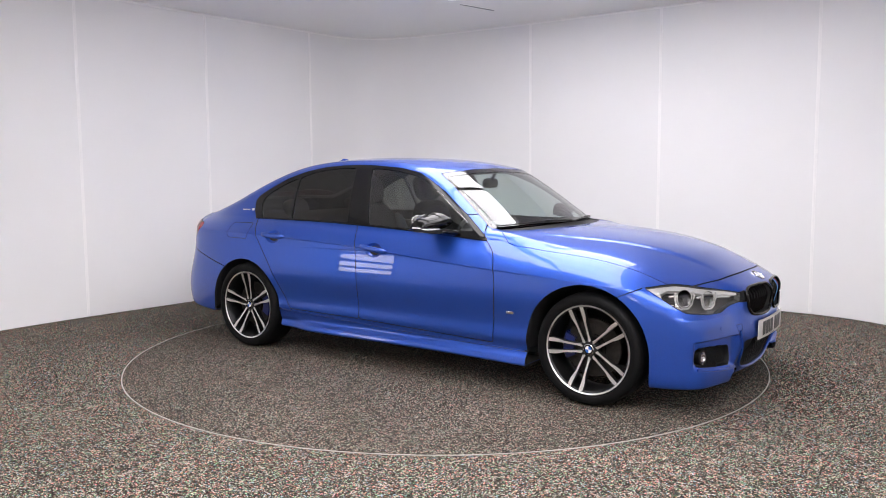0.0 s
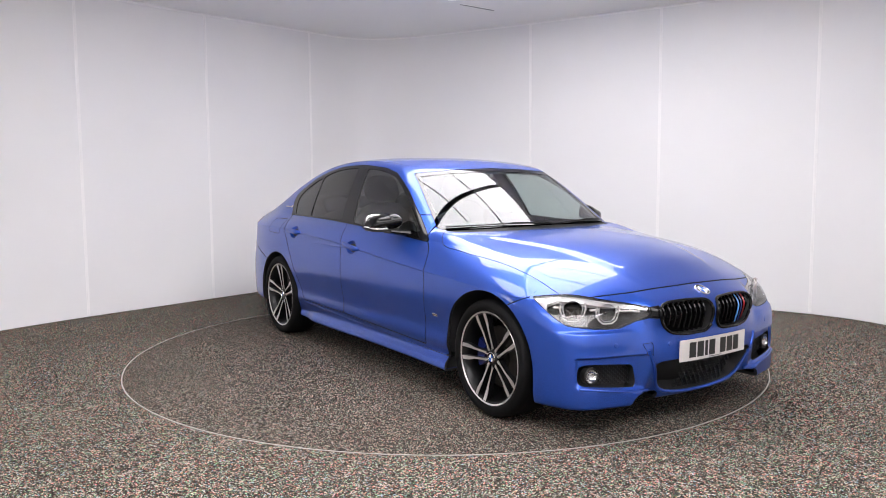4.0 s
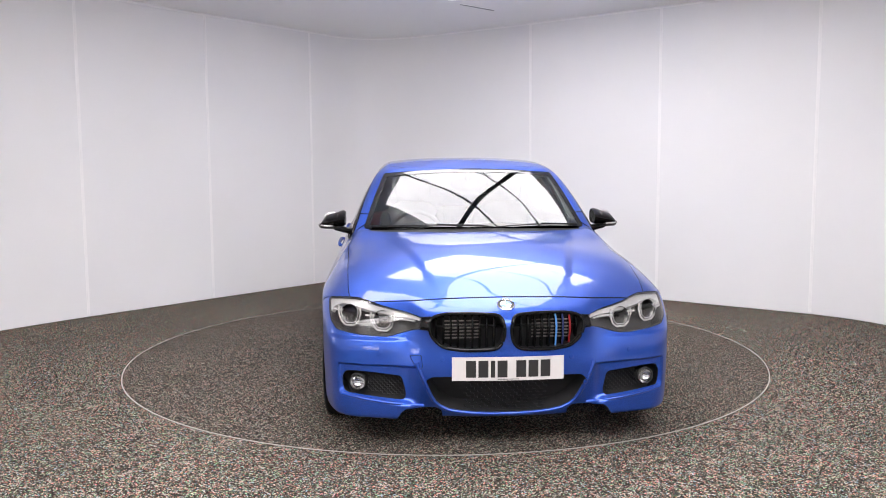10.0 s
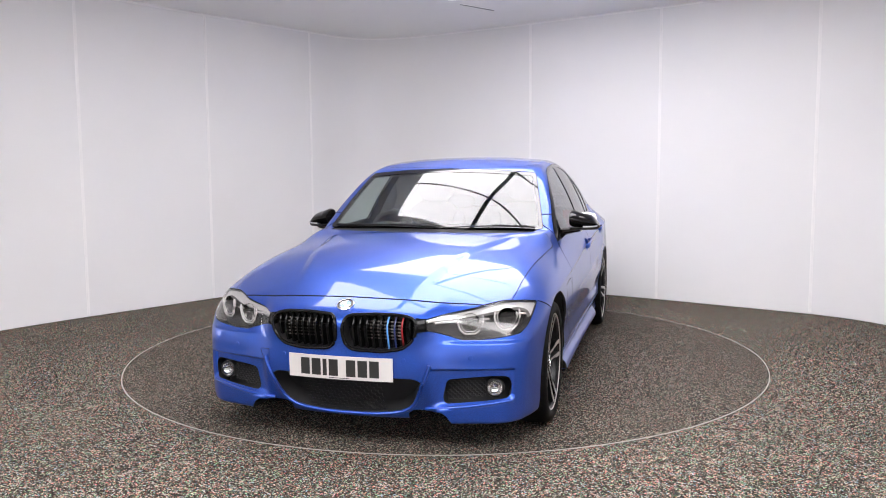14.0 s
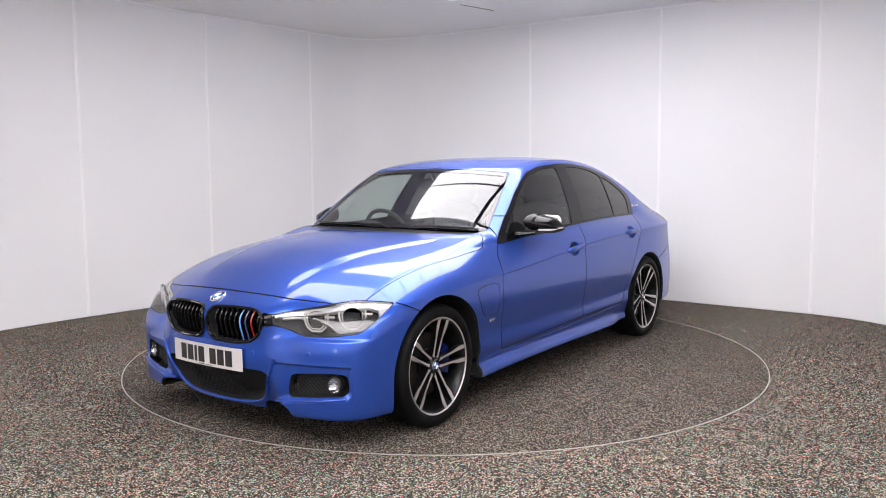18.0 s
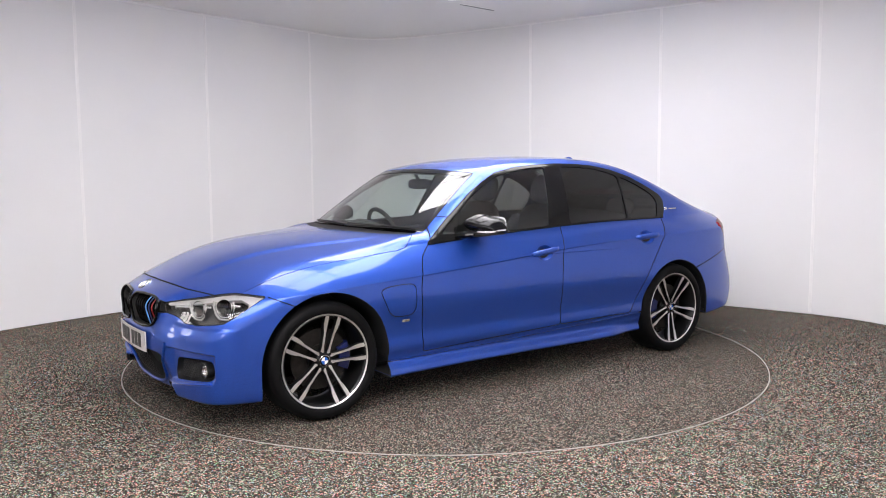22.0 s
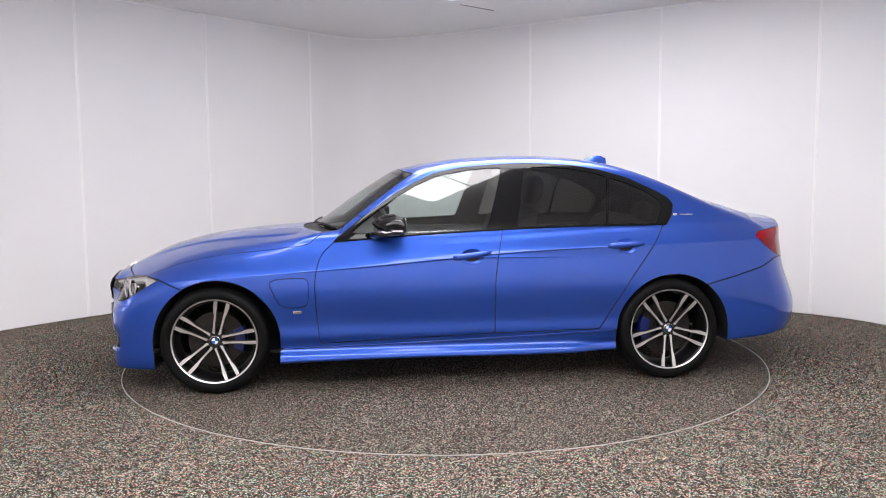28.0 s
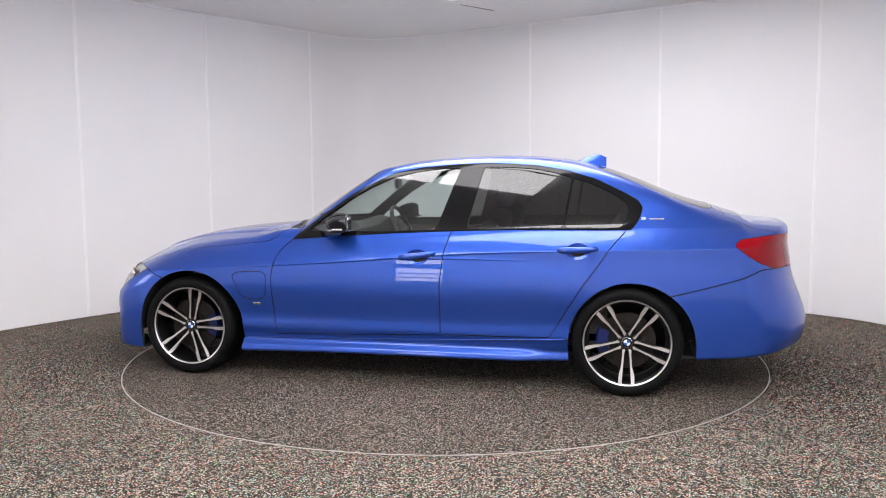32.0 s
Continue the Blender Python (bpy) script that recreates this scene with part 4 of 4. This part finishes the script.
def bumper_edges():
    half = [(.0, .176), (.08, .1765), (.151, .180), (.215, .186), (.270, .196), (.310, .215), (.335, .238), (.352, .268), (.366, .300), (.380, .335), (.392, .36), (.403, .385), (.412, .41), (.418, .435)]
    pts = [(-y, z) for y, z in half[::-1]] + half[1:]
    fine = []
    for a, b in zip(pts, pts[1:]):
        fine += [(a[0] + (b[0] - a[0]) * k / 3, a[1] + (b[1] - a[1]) * k / 3) for k in range(3)]
    ridge(fine + [pts[-1]], .0095, "blue raised edge round the lower intake")
    for s in (1, -1):
        ridge([(s * (.775 - .385 * k / 14), .264 - .044 * k / 14) for k in range(15)], .008, "blue blade edge under the side vent", True)


def wheel(x, s, turn, rear):
    y, z = WHEELS[1 if rear else 0][1:]
    m = SHIFT @ Matrix.Translation((x, s * y, z)) @ Matrix.Rotation(radians(-90 * s), 4, "X") @ Matrix.Rotation(radians(turn), 4, "Z")
    bm = bmesh.new()
    lathe(bm, [(.236, -.012), (.243, -.004), (.252, .0), (.256, -.004), (.256, -.012), (.247, -.016), (.240, -.03), (.228, -.07), (.222, -.13), (.232, -.19), (.246, -.205)], 72)
    rim = part("wheel", bm, RIM_DARK, CAR, "nineteen-inch alloy wheel with five double spokes", m)
    bm = bmesh.new()
    lathe(bm, [(.2440, -.0045), (.247, -.001), (.2525, .0015), (.2558, -.003)], 72)
    part("rim_lip", bm, RIM_BRIGHT, rim, "machined bright rim lip")
    bm = bmesh.new()
    lathe(bm, [(.249, -.012), (.258, .003), (.272, .009), (.290, .009), (.305, .003), (.314, -.008), (.319, -.022), (.3215, -.045), (.322, -.11), (.3215, -.18), (.318, -.20), (.305, -.215), (.272, -.222), (.25, -.21)], 88)
    part("tyre", bm, RUBBER, rim, "low-profile black tyre", sharp=60)
    for i in range(5):
        a = radians(72 * i)
        for h in (1, -1):
            # a bar that leaves the hub beside its twin and broadens near the rim
            mid = [(.040, .018), (.075, .0205), (.15, .0265), (.178, .032), (.205, .035), (.246, .0365)]
            wid = [.0090, .0053, .0060, .0090, .0108, .0100]
            lo, hi = [], []
            for (r, o), w in zip(mid, wid):
                lo.append((r, h * (o - w)))
                hi.append((r, h * (o + w)))
            ring = lo + hi[::-1] if h > 0 else hi + lo[::-1]
            rot = Matrix.Rotation(a, 4, "Z")
            def level(r, deep):
                return -.030 + .026 * (r / .24) ** 1.6 - deep
            bm = bmesh.new()
            top = [bm.verts.new(rot @ Vector((r, t, level(r, .0025)))) for r, t in ring]
            bot = [bm.verts.new(rot @ Vector((r, t * 1.0, level(r, .034)))) for r, t in ring]
            n = len(ring)
            for k in range(n):
                bm.faces.new((top[k], top[(k + 1) % n], bot[(k + 1) % n], bot[k]))
            bm.faces.new(top)
            bm.faces.new(bot[::-1])
            spoke = part("spoke", bm, RIM_DARK, rim, "dark grey spoke", sharp=20)
            bm = bmesh.new()
            cap = [bm.verts.new(rot @ Vector((r, t, level(r, .0)))) for r, t in ring]
            base = [bm.verts.new(rot @ Vector((r, t, level(r, .003)))) for r, t in ring]
            half = n // 2
            for k in range(half - 1):
                bm.faces.new((cap[k], cap[k + 1], cap[n - 2 - k], cap[n - 1 - k]))
            for k in range(n):
                bm.faces.new((cap[k], cap[(k + 1) % n], base[(k + 1) % n], base[k]))
            part("spoke_face", bm, RIM_BRIGHT, rim, "machined bright spoke face", sharp=20)
    bm = bmesh.new()
    lathe(bm, [(.001, -.026), (.040, -.0265), (.045, -.031), (.050, -.06), (.06, -.075)], 40)
    part("hub", bm, RIM_DARK, rim, "dark wheel hub")
    for i in range(5):
        a = radians(72 * i + 36)
        bm = bmesh.new()
        lathe(bm, [(.001, -.0225), (.0075, -.0225), (.0085, -.0265)], 12, Matrix.Translation((.046 * math.cos(a), .046 * math.sin(a), 0)))
        part("wheel_bolt", bm, RIM_DARK, rim, "dark wheel bolt")
    badge(rim, Matrix.Translation((0, 0, -.0225)) @ Matrix.Rotation(radians(-turn), 4, "Z"), .031)
    bm = bmesh.new()
    lathe(bm, [(.07, -.085), (.166, -.085), (.167, -.105), (.07, -.105)], 56)
    lathe(bm, [(.001, -.075), (.078, -.075), (.08, -.085)], 40)
    part("brake_disc", bm, DISC_METAL, rim, "steel brake disc")
    bm = bmesh.new()
    where = (180 if not rear else 0)
    # forward is +x in the car; in the wheel's plane it lies along local x
    c = Matrix.Rotation(radians(-turn + where), 4, "Z")
    seg = []
    for k in range(9):
        a = radians(-26 + 52 * k / 8)
        seg.append([bm.verts.new(c @ Vector((r * math.cos(a), r * math.sin(a), zz))) for r, zz in ((.112, -.062), (.172, -.058), (.182, -.072), (.182, -.12), (.112, -.12))])
    for a, b in zip(seg, seg[1:]):
        for k in range(5):
            bm.faces.new((a[k], a[(k + 1) % 5], b[(k + 1) % 5], b[k]))
    bm.faces.new(seg[0])
    bm.faces.new(seg[-1])
    part("brake_caliper", bm, CALIPER, rim, "dark blue brake caliper", sharp=40)
    return rim


def badge(parent, m, r, thick=.004):
    """A round badge: bright edge, black ring, four quarters in blue and white."""
    bm = bmesh.new()
    lathe(bm, [(.001, 0), (r * .66, 0), (r * .70, thick * .4), (r * .90, thick * .4), (r * .90, 0)], 40, m)
    ring = part("badge_ring", bm, BLACK_GLOSS, parent, "round badge with a black ring")
    bm = bmesh.new()
    lathe(bm, [(r * .89, 0), (r * .92, thick), (r, thick * .6), (r * 1.01, -.002)], 40, m)
    lathe(bm, [(r * .62, thick * .2), (r * .655, thick * .9), (r * .69, thick * .2)], 40, m)
    part("badge_rim", bm, CHROME, parent, "bright badge rim")
    for mat, off in ((BADGE_BLUE, 0), (BADGE_WHITE, 90)):
        bm = bmesh.new()
        for q in (0, 180):
            pts = [(0, 0)] + [(r * .62 * math.cos(radians(off + q + a)), r * .62 * math.sin(radians(off + q + a))) for a in range(0, 91, 10)]
            prism(bm, pts, thick * .5, m)
        part("badge_quarters", bm, mat, parent)


def mirror(s):
    """A wedge: tall at the root, low and swept back at the tip, flat behind; on a flat arm with a bright indicator strip."""
    def at(t):
        top = 1.072 - .050 * t - .060 * max(0, (t - .72) / .28) ** 2.2
        low = .957 - .002 * t + .012 * max(0, (t - .8) / .2) ** 2
        return .838 + .184 * t, top, low, .458 - .070 * t - .055 * t ** 4, .288 - .030 * t
    bm = bmesh.new()
    rows = []
    for k in range(20):
        t = k / 19
        y, top, low, fore, aft = at(t)
        mid, half = (top + low) / 2, (top - low) / 2
        pinch = min(1, .80 + 2.5 * t) * (1 if t < .97 else .86)
        ring = []
        for j in range(28):
            a = 2 * math.pi * j / 28
            ca, sa = math.cos(a), math.sin(a)
            ex, ez = math.copysign(abs(ca) ** .78, ca), math.copysign(abs(sa) ** .84, sa)
            cx = aft + .35 * (fore - aft)
            px = cx + (fore - cx) * ex if ex > 0 else cx + (cx - aft) * ex
            drop = .40 * max(0, ex) ** 1.5 if ez > 0 else .10 * max(0, ex)
            ring.append(bm.verts.new((px, s * (y + (.010 * ez if t > .3 else 0) * -1), mid + half * pinch * ez * (1 - drop))))
        rows.append(ring)
    for a, b in zip(rows, rows[1:]):
        for j in range(28):
            bm.faces.new((a[j], a[(j + 1) % 28], b[(j + 1) % 28], b[j]))
    bm.faces.new(rows[0])
    bm.faces.new(rows[-1])
    body = part("door_mirror", bm, BLACK_GLOSS, CAR, "gloss black door mirror", SHIFT, 50)
    bm = bmesh.new()
    rows = []
    for k in range(9):
        t = k / 8
        y = .775 + .135 * t
        cz, hz = .930 + .018 * t, .026 - .012 * t
        cx, hx = .440 - .055 * t, .075 - .012 * t
        rows.append([bm.verts.new((cx + hx * math.cos(j * math.pi / 6), s * y, cz + hz * math.copysign(abs(math.sin(j * math.pi / 6)) ** .7, math.sin(j * math.pi / 6)))) for j in range(12)])
    for a, b in zip(rows, rows[1:]):
        for j in range(12):
            bm.faces.new((a[j], a[(j + 1) % 12], b[(j + 1) % 12], b[j]))
    bm.faces.new(rows[0])
    bm.faces.new(rows[-1])
    part("mirror_arm", bm, BLACK_GLOSS, body, "black mirror arm")
    for name, mat, t0, t1, z, hh, lab in (("turn_signal", SILVER, .46, .98, .0105, .0045, "slim bright indicator strip"), ("lower_shell", BLACK_PLASTIC, .02, .97, -.003, .0075, "black lower shell of the mirror")):
        bm = bmesh.new()
        rows = []
        for k in range(13):
            t = t0 + (t1 - t0) * k / 12
            y, top, low, fore, aft = at(t)
            x = fore - .004
            rows.append([bm.verts.new((x + dx, s * y, low + z + dz)) for dx, dz in ((.004, -hh), (.004, hh), (-.05, hh), (-.05, -hh))])
        for a, b in zip(rows, rows[1:]):
            for j in range(4):
                bm.faces.new((a[j], a[(j + 1) % 4], b[(j + 1) % 4], b[j]))
        bm.faces.new(rows[0])
        bm.faces.new(rows[-1])
        part(name, bm, mat, body, lab)
    bm = bmesh.new()
    blob(bm, (.004, .076, .046), Matrix.Translation((.272, s * .918, 1.004)) @ Matrix.Rotation(radians(9 * s), 4, "Z"), 3.2, 24)
    part("mirror_glass", bm, CHROME, body, "mirror glass")


def number_plate():
    thing = bmesh.new()
    def at(y, z, off):
        return Vector((2.179 - .21 * y * y + off - (z - .415) * -.02, y, z))
    def slab(bm, y0, y1, z0, z1, o0, o1, n=10):
        rows = []
        for i in range(n + 1):
            y = y0 + (y1 - y0) * i / n
            rows.append([bm.verts.new(at(y, z0, o1)), bm.verts.new(at(y, z1, o1)), bm.verts.new(at(y, z1, o0)), bm.verts.new(at(y, z0, o0))])
        for a, b in zip(rows, rows[1:]):
            for k in range(4):
                bm.faces.new((a[k], a[(k + 1) % 4], b[(k + 1) % 4], b[k]))
        bm.faces.new(rows[0])
        bm.faces.new(rows[-1])
    slab(thing, -.260, .260, .3605, .4705, 0, .005)
    plate = part("number_plate", thing, PLATE_WHITE, CAR, "white plate with black bars in place of characters", SHIFT)
    y = -.196
    for k in range(7):
        w = .020 if k == 2 else .046
        bm = bmesh.new()
        slab(bm, y, y + w, .376, .455, .0045, .0062, 3)
        part("character_bar", bm, PLATE_BLACK, plate)
        y += w + .011 + (.030 if k == 3 else 0)
    bm = bmesh.new()
    slab(bm, -.05, .05, .3655, .3685, .0045, .0058, 3)
    part("maker_line", bm, LAMP_GREY, plate)


def trim():
    # front badge
    z = .697
    x = skin_x(0.0, z)
    n = skin_normal(x, 0.001, z)
    badge(CAR, SHIFT @ facing(Vector((x, 0, z)) + n * .001, (n.x, 0, n.z)), .042, .006)
    # parking sensors
    for s in (1, -1):
        for y, z in ((.302, .457), (.60, .47)):
            x = skin_x(y, z)
            n = skin_normal(x, y, z)
            bm = bmesh.new()
            lathe(bm, [(.001, .0022), (.0095, .002), (.011, .0008), (.0125, -.003)], 20, facing((x, s * y, z), (n.x, s * n.y, n.z)))
            part("parking_sensor", bm, PAINT, CAR, "small round parking sensor", SHIFT)
    # wing badges and quarter badges
    for s in (1, -1):
        for x, z, w, h, mat in ((.912, .488, .050, .016, SILVER), (-1.49, 1.038, .026, .020, SILVER), (-1.565, 1.036, .085, .010, SILVER)):
            y = skin_y(x, z)
            n = skin_normal(x, y, z)
            bm = bmesh.new()
            box(bm, (w, h, .004), facing((x, s * (y + .0015), z), (n.x, s * n.y, n.z)), .0012, 1)
            if w == .050:
                for k, c in enumerate((0, 1)):
                    box(bm, (.006, h, .006), facing((x + .018 - .010 * k, s * (y + .0025), z), (n.x, s * n.y, n.z)) @ Matrix.Shear("XZ", 4, (0, 0)), .001, 1)
            part("badge", bm, mat, CAR, "small bright badge", SHIFT)
    # aerial fin
    bm = bmesh.new()
    rows = []
    for k in range(12):
        t = k / 11
        x = -1.055 - .19 * t
        h = .074 * math.sin(min(1, t * 1.15) * math.pi / 2) ** 1.3 * (1 if t < .9 else .92)
        w = .034 * (1 - .25 * t)
        zb = skin_z(x, 0.0) - .004
        rows.append([bm.verts.new((x - h * .15, y * w, zb + hh * h)) for y, hh in ((-1, 0), (-.72, .35), (-.30, .85), (0, 1), (.30, .85), (.72, .35), (1, 0))])
    for a, b in zip(rows, rows[1:]):
        for k in range(6):
            bm.faces.new((a[k], a[k + 1], b[k + 1], b[k]))
    bm.faces.new(rows[-1])
    part("aerial_fin", bm, PAINT, CAR, "blue shark-fin aerial on the roof", SHIFT, 60)
    # wipers
    for y0, y1, zz in ((-.66, .10, .979), (.12, .66, .977)):
        bm = bmesh.new()
        pts = []
        for k in range(14):
            y = y0 + (y1 - y0) * k / 13
            z = zz + .010 * math.sin(math.pi * k / 13)
            pts.append(Vector((skin_x(abs(y), z) + .014, y, z)))
        tube(bm, pts, .0042, 6)
        tube(bm, [Vector((skin_x(abs(y1), .975) + .018, y1, .975)), pts[-2] + Vector((.008, 0, .004)), pts[7] + Vector((.006, 0, .005))], .0055, 6)
        part("wiper", bm, BLACK_PLASTIC, CAR, "black windscreen wiper at rest", SHIFT)
    for s in (1, -1):
        bm = bmesh.new()
        pts = []
        for k in range(50):
            x = 1.00 - 2.04 * k / 49
            z = float(np.interp(-x, [-1.10, -.46, .105, .6, 1.10], [.262, .272, .287, .305, .328])) + .001
            pts.append(Vector((x, s * (skin_y(x, z) + .0005), z)))
        tube(bm, pts, .0032, 8)
        part("skirt_edge", bm, PAINT, CAR, "thin lit edge along the top of the side skirt", SHIFT, 60)
    # moulding under the side windows
    for s in (1, -1):
        bm = bmesh.new()
        pts = []
        for k in range(40):
            x = .685 - 2.10 * k / 39
            z = float(BELT_Z(x)) - .006
            pts.append(Vector((x, s * (skin_y(x, z) + .002), z)))
        tube(bm, pts, .0055, 6)
        part("belt_moulding", bm, TRIM_GLOSS, CAR, "gloss black moulding along the window base", SHIFT)


def seat(x, y, recline=16):
    thing = new("seat")
    thing.parent, thing.matrix_basis = CAR, SHIFT @ Matrix.Translation((x, y, .30))
    thing["label"] = "black leather front seat"
    bm = bmesh.new()
    blob(bm, (.27, .25, .085), Matrix.Translation((.02, 0, .14)), 3.6)
    for s in (1, -1):
        blob(bm, (.25, .055, .07), Matrix.Translation((.02, s * .23, .19)), 3.0)
    part("cushion", bm, LEATHER, thing)
    lean = Matrix.Translation((-.22, 0, .18)) @ Matrix.Rotation(radians(-recline), 4, "Y")
    bm = bmesh.new()
    blob(bm, (.070, .235, .33), lean @ Matrix.Translation((0, 0, .30)), 3.4)
    for s in (1, -1):
        blob(bm, (.085, .05, .26), lean @ Matrix.Translation((.03, s * .215, .28)), 3.0)
    part("backrest", bm, LEATHER, thing)
    bm = bmesh.new()
    blob(bm, (.060, .142, .104), lean @ Matrix.Translation((.012, 0, .735)), 3.0)
    part("headrest", bm, LEATHER, thing)
    bm = bmesh.new()
    for s in (1, -1):
        tube(bm, [lean @ Vector((0, s * .06, .58)), lean @ Vector((0, s * .06, .70))], .007, 8)
    part("headrest_post", bm, CHROME, thing)
    return thing


def cabin():
    for s in (1, -1):
        seat(-.22, s * .365)
    bm = bmesh.new()
    blob(bm, (.26, .60, .10), Matrix.Translation((-1.0, 0, .45)), 4.0)
    lean = Matrix.Translation((-1.20, 0, .48)) @ Matrix.Rotation(radians(-20), 4, "Y")
    blob(bm, (.08, .60, .30), lean @ Matrix.Translation((0, 0, .26)), 4.0)
    for y in (-.36, .36):
        blob(bm, (.045, .125, .070), lean @ Matrix.Translation((0, y, .595)), 3.0)
    part("rear_bench", bm, LEATHER, CAR, "black leather rear bench with headrests", SHIFT)
    bm = bmesh.new()
    rows = []
    for k in range(21):
        y = -.70 + 1.40 * k / 20
        f = .30 * (y / .7) ** 2
        hood = .040 * math.exp(-((y + .37) / .17) ** 2)
        rows.append([bm.verts.new(p) for p in ((.80 - f, y, .60), (.80 - f, y, .940), (.66 - f * .6, y, .945), (.50 - f * .25, y, .950 + hood), (.40 - f * .05, y, .930 + hood), (.36, y, .84), (.40, y, .62))])
    for a, b in zip(rows, rows[1:]):
        for k in range(6):
            bm.faces.new((a[k], a[k + 1], b[k + 1], b[k]))
    part("dashboard", bm, DASH, CAR, "dark soft-touch dashboard", SHIFT, 40)
    m = Matrix.Translation((.285, -.37, .885)) @ Matrix.Rotation(radians(-66), 4, "Y")
    bm = bmesh.new()
    tube(bm, [m @ Vector((.182 * math.cos(a * math.pi / 20), .182 * math.sin(a * math.pi / 20), 0)) for a in range(40)], .0155, 10, True)
    w = part("steering_wheel", bm, LEATHER, CAR, "black leather steering wheel", SHIFT)
    bm = bmesh.new()
    blob(bm, (.062, .075, .030), m @ Matrix.Translation((0, 0, -.010)), 2.8)
    for a in (90, 270, 180):
        c = m @ Matrix.Rotation(radians(a), 4, "Z")
        box(bm, (.11, .034, .014), c @ Matrix.Translation((.115, 0, -.008)), .005, 2)
    part("wheel_boss", bm, DASH, w, "steering wheel boss and spokes")
    bm = bmesh.new()
    blob(bm, (.018, .120, .036), Matrix.Translation((.215, 0, 1.235)) @ Matrix.Rotation(radians(8), 4, "Z"), 3.4)
    tube(bm, [(.225, 0, 1.26), (.262, 0, 1.315)], .012, 8)
    part("rear_view_mirror", bm, BLACK_PLASTIC, CAR, "dark rear-view mirror", SHIFT)
    # door cards and centre tunnel
    for s in (1, -1):
        bm = bmesh.new()
        box(bm, (1.75, .05, .55), Matrix.Translation((-.42, s * .765, .62)) , .02, 2)
        part("door_card", bm, DASH, CAR, "dark door lining", SHIFT)
    bm = bmesh.new()
    box(bm, (1.3, .24, .30), Matrix.Translation((-.1, 0, .45)), .04, 3)
    box(bm, (1.9, 1.50, .03), Matrix.Translation((-.35, 0, .28)))
    part("centre_tunnel", bm, DASH, CAR, "dark centre console", SHIFT)


LAMPS, KIDNEYS, INTAKE_SKIN, VENTS, HOLES = car_body()
under_car(HOLES)
for side in (1, -1):
    head_lamp(side, LAMPS[side])
    kidney_grille(side, KIDNEYS[side])
    mirror(side)
front_openings(INTAKE_SKIN, VENTS)
bumper_edges()
for side, rear, angle in ((1, False, 42), (1, True, 18), (-1, False, 36), (-1, True, 22)):
    wheel(WHEELS[1 if rear else 0][0], side, angle, rear)
number_plate()
trim()
cabin()


# ---- what moves: the turntable and the car on it turn together ----
def motions():
    turns = [(0, -35.35), (1, -40.42), (2, -45.53), (3, -50.64), (6, -65.96), (7, -71.00), (8, -76.08), (9, -81.18), (10, -86.28), (11, -91.35), (12, -96.32), (13, -101.26), (14, -106.16), (17, -120.69), (18, -125.50), (19, -130.30), (20, -135.11), (21, -139.97), (22, -144.83), (23, -149.67), (24, -154.48), (25, -159.27), (28, -173.64), (29, -178.39), (30, -183.12), (31, -187.85), (32, -192.58)]
    walk(CAR, [(t, pose(0, 0, 0, 0, 0, a)) for t, a in turns])
    walk(DISC, [(t, pose(0, 0, 0, 0, 0, a)) for t, a in turns])


motions()
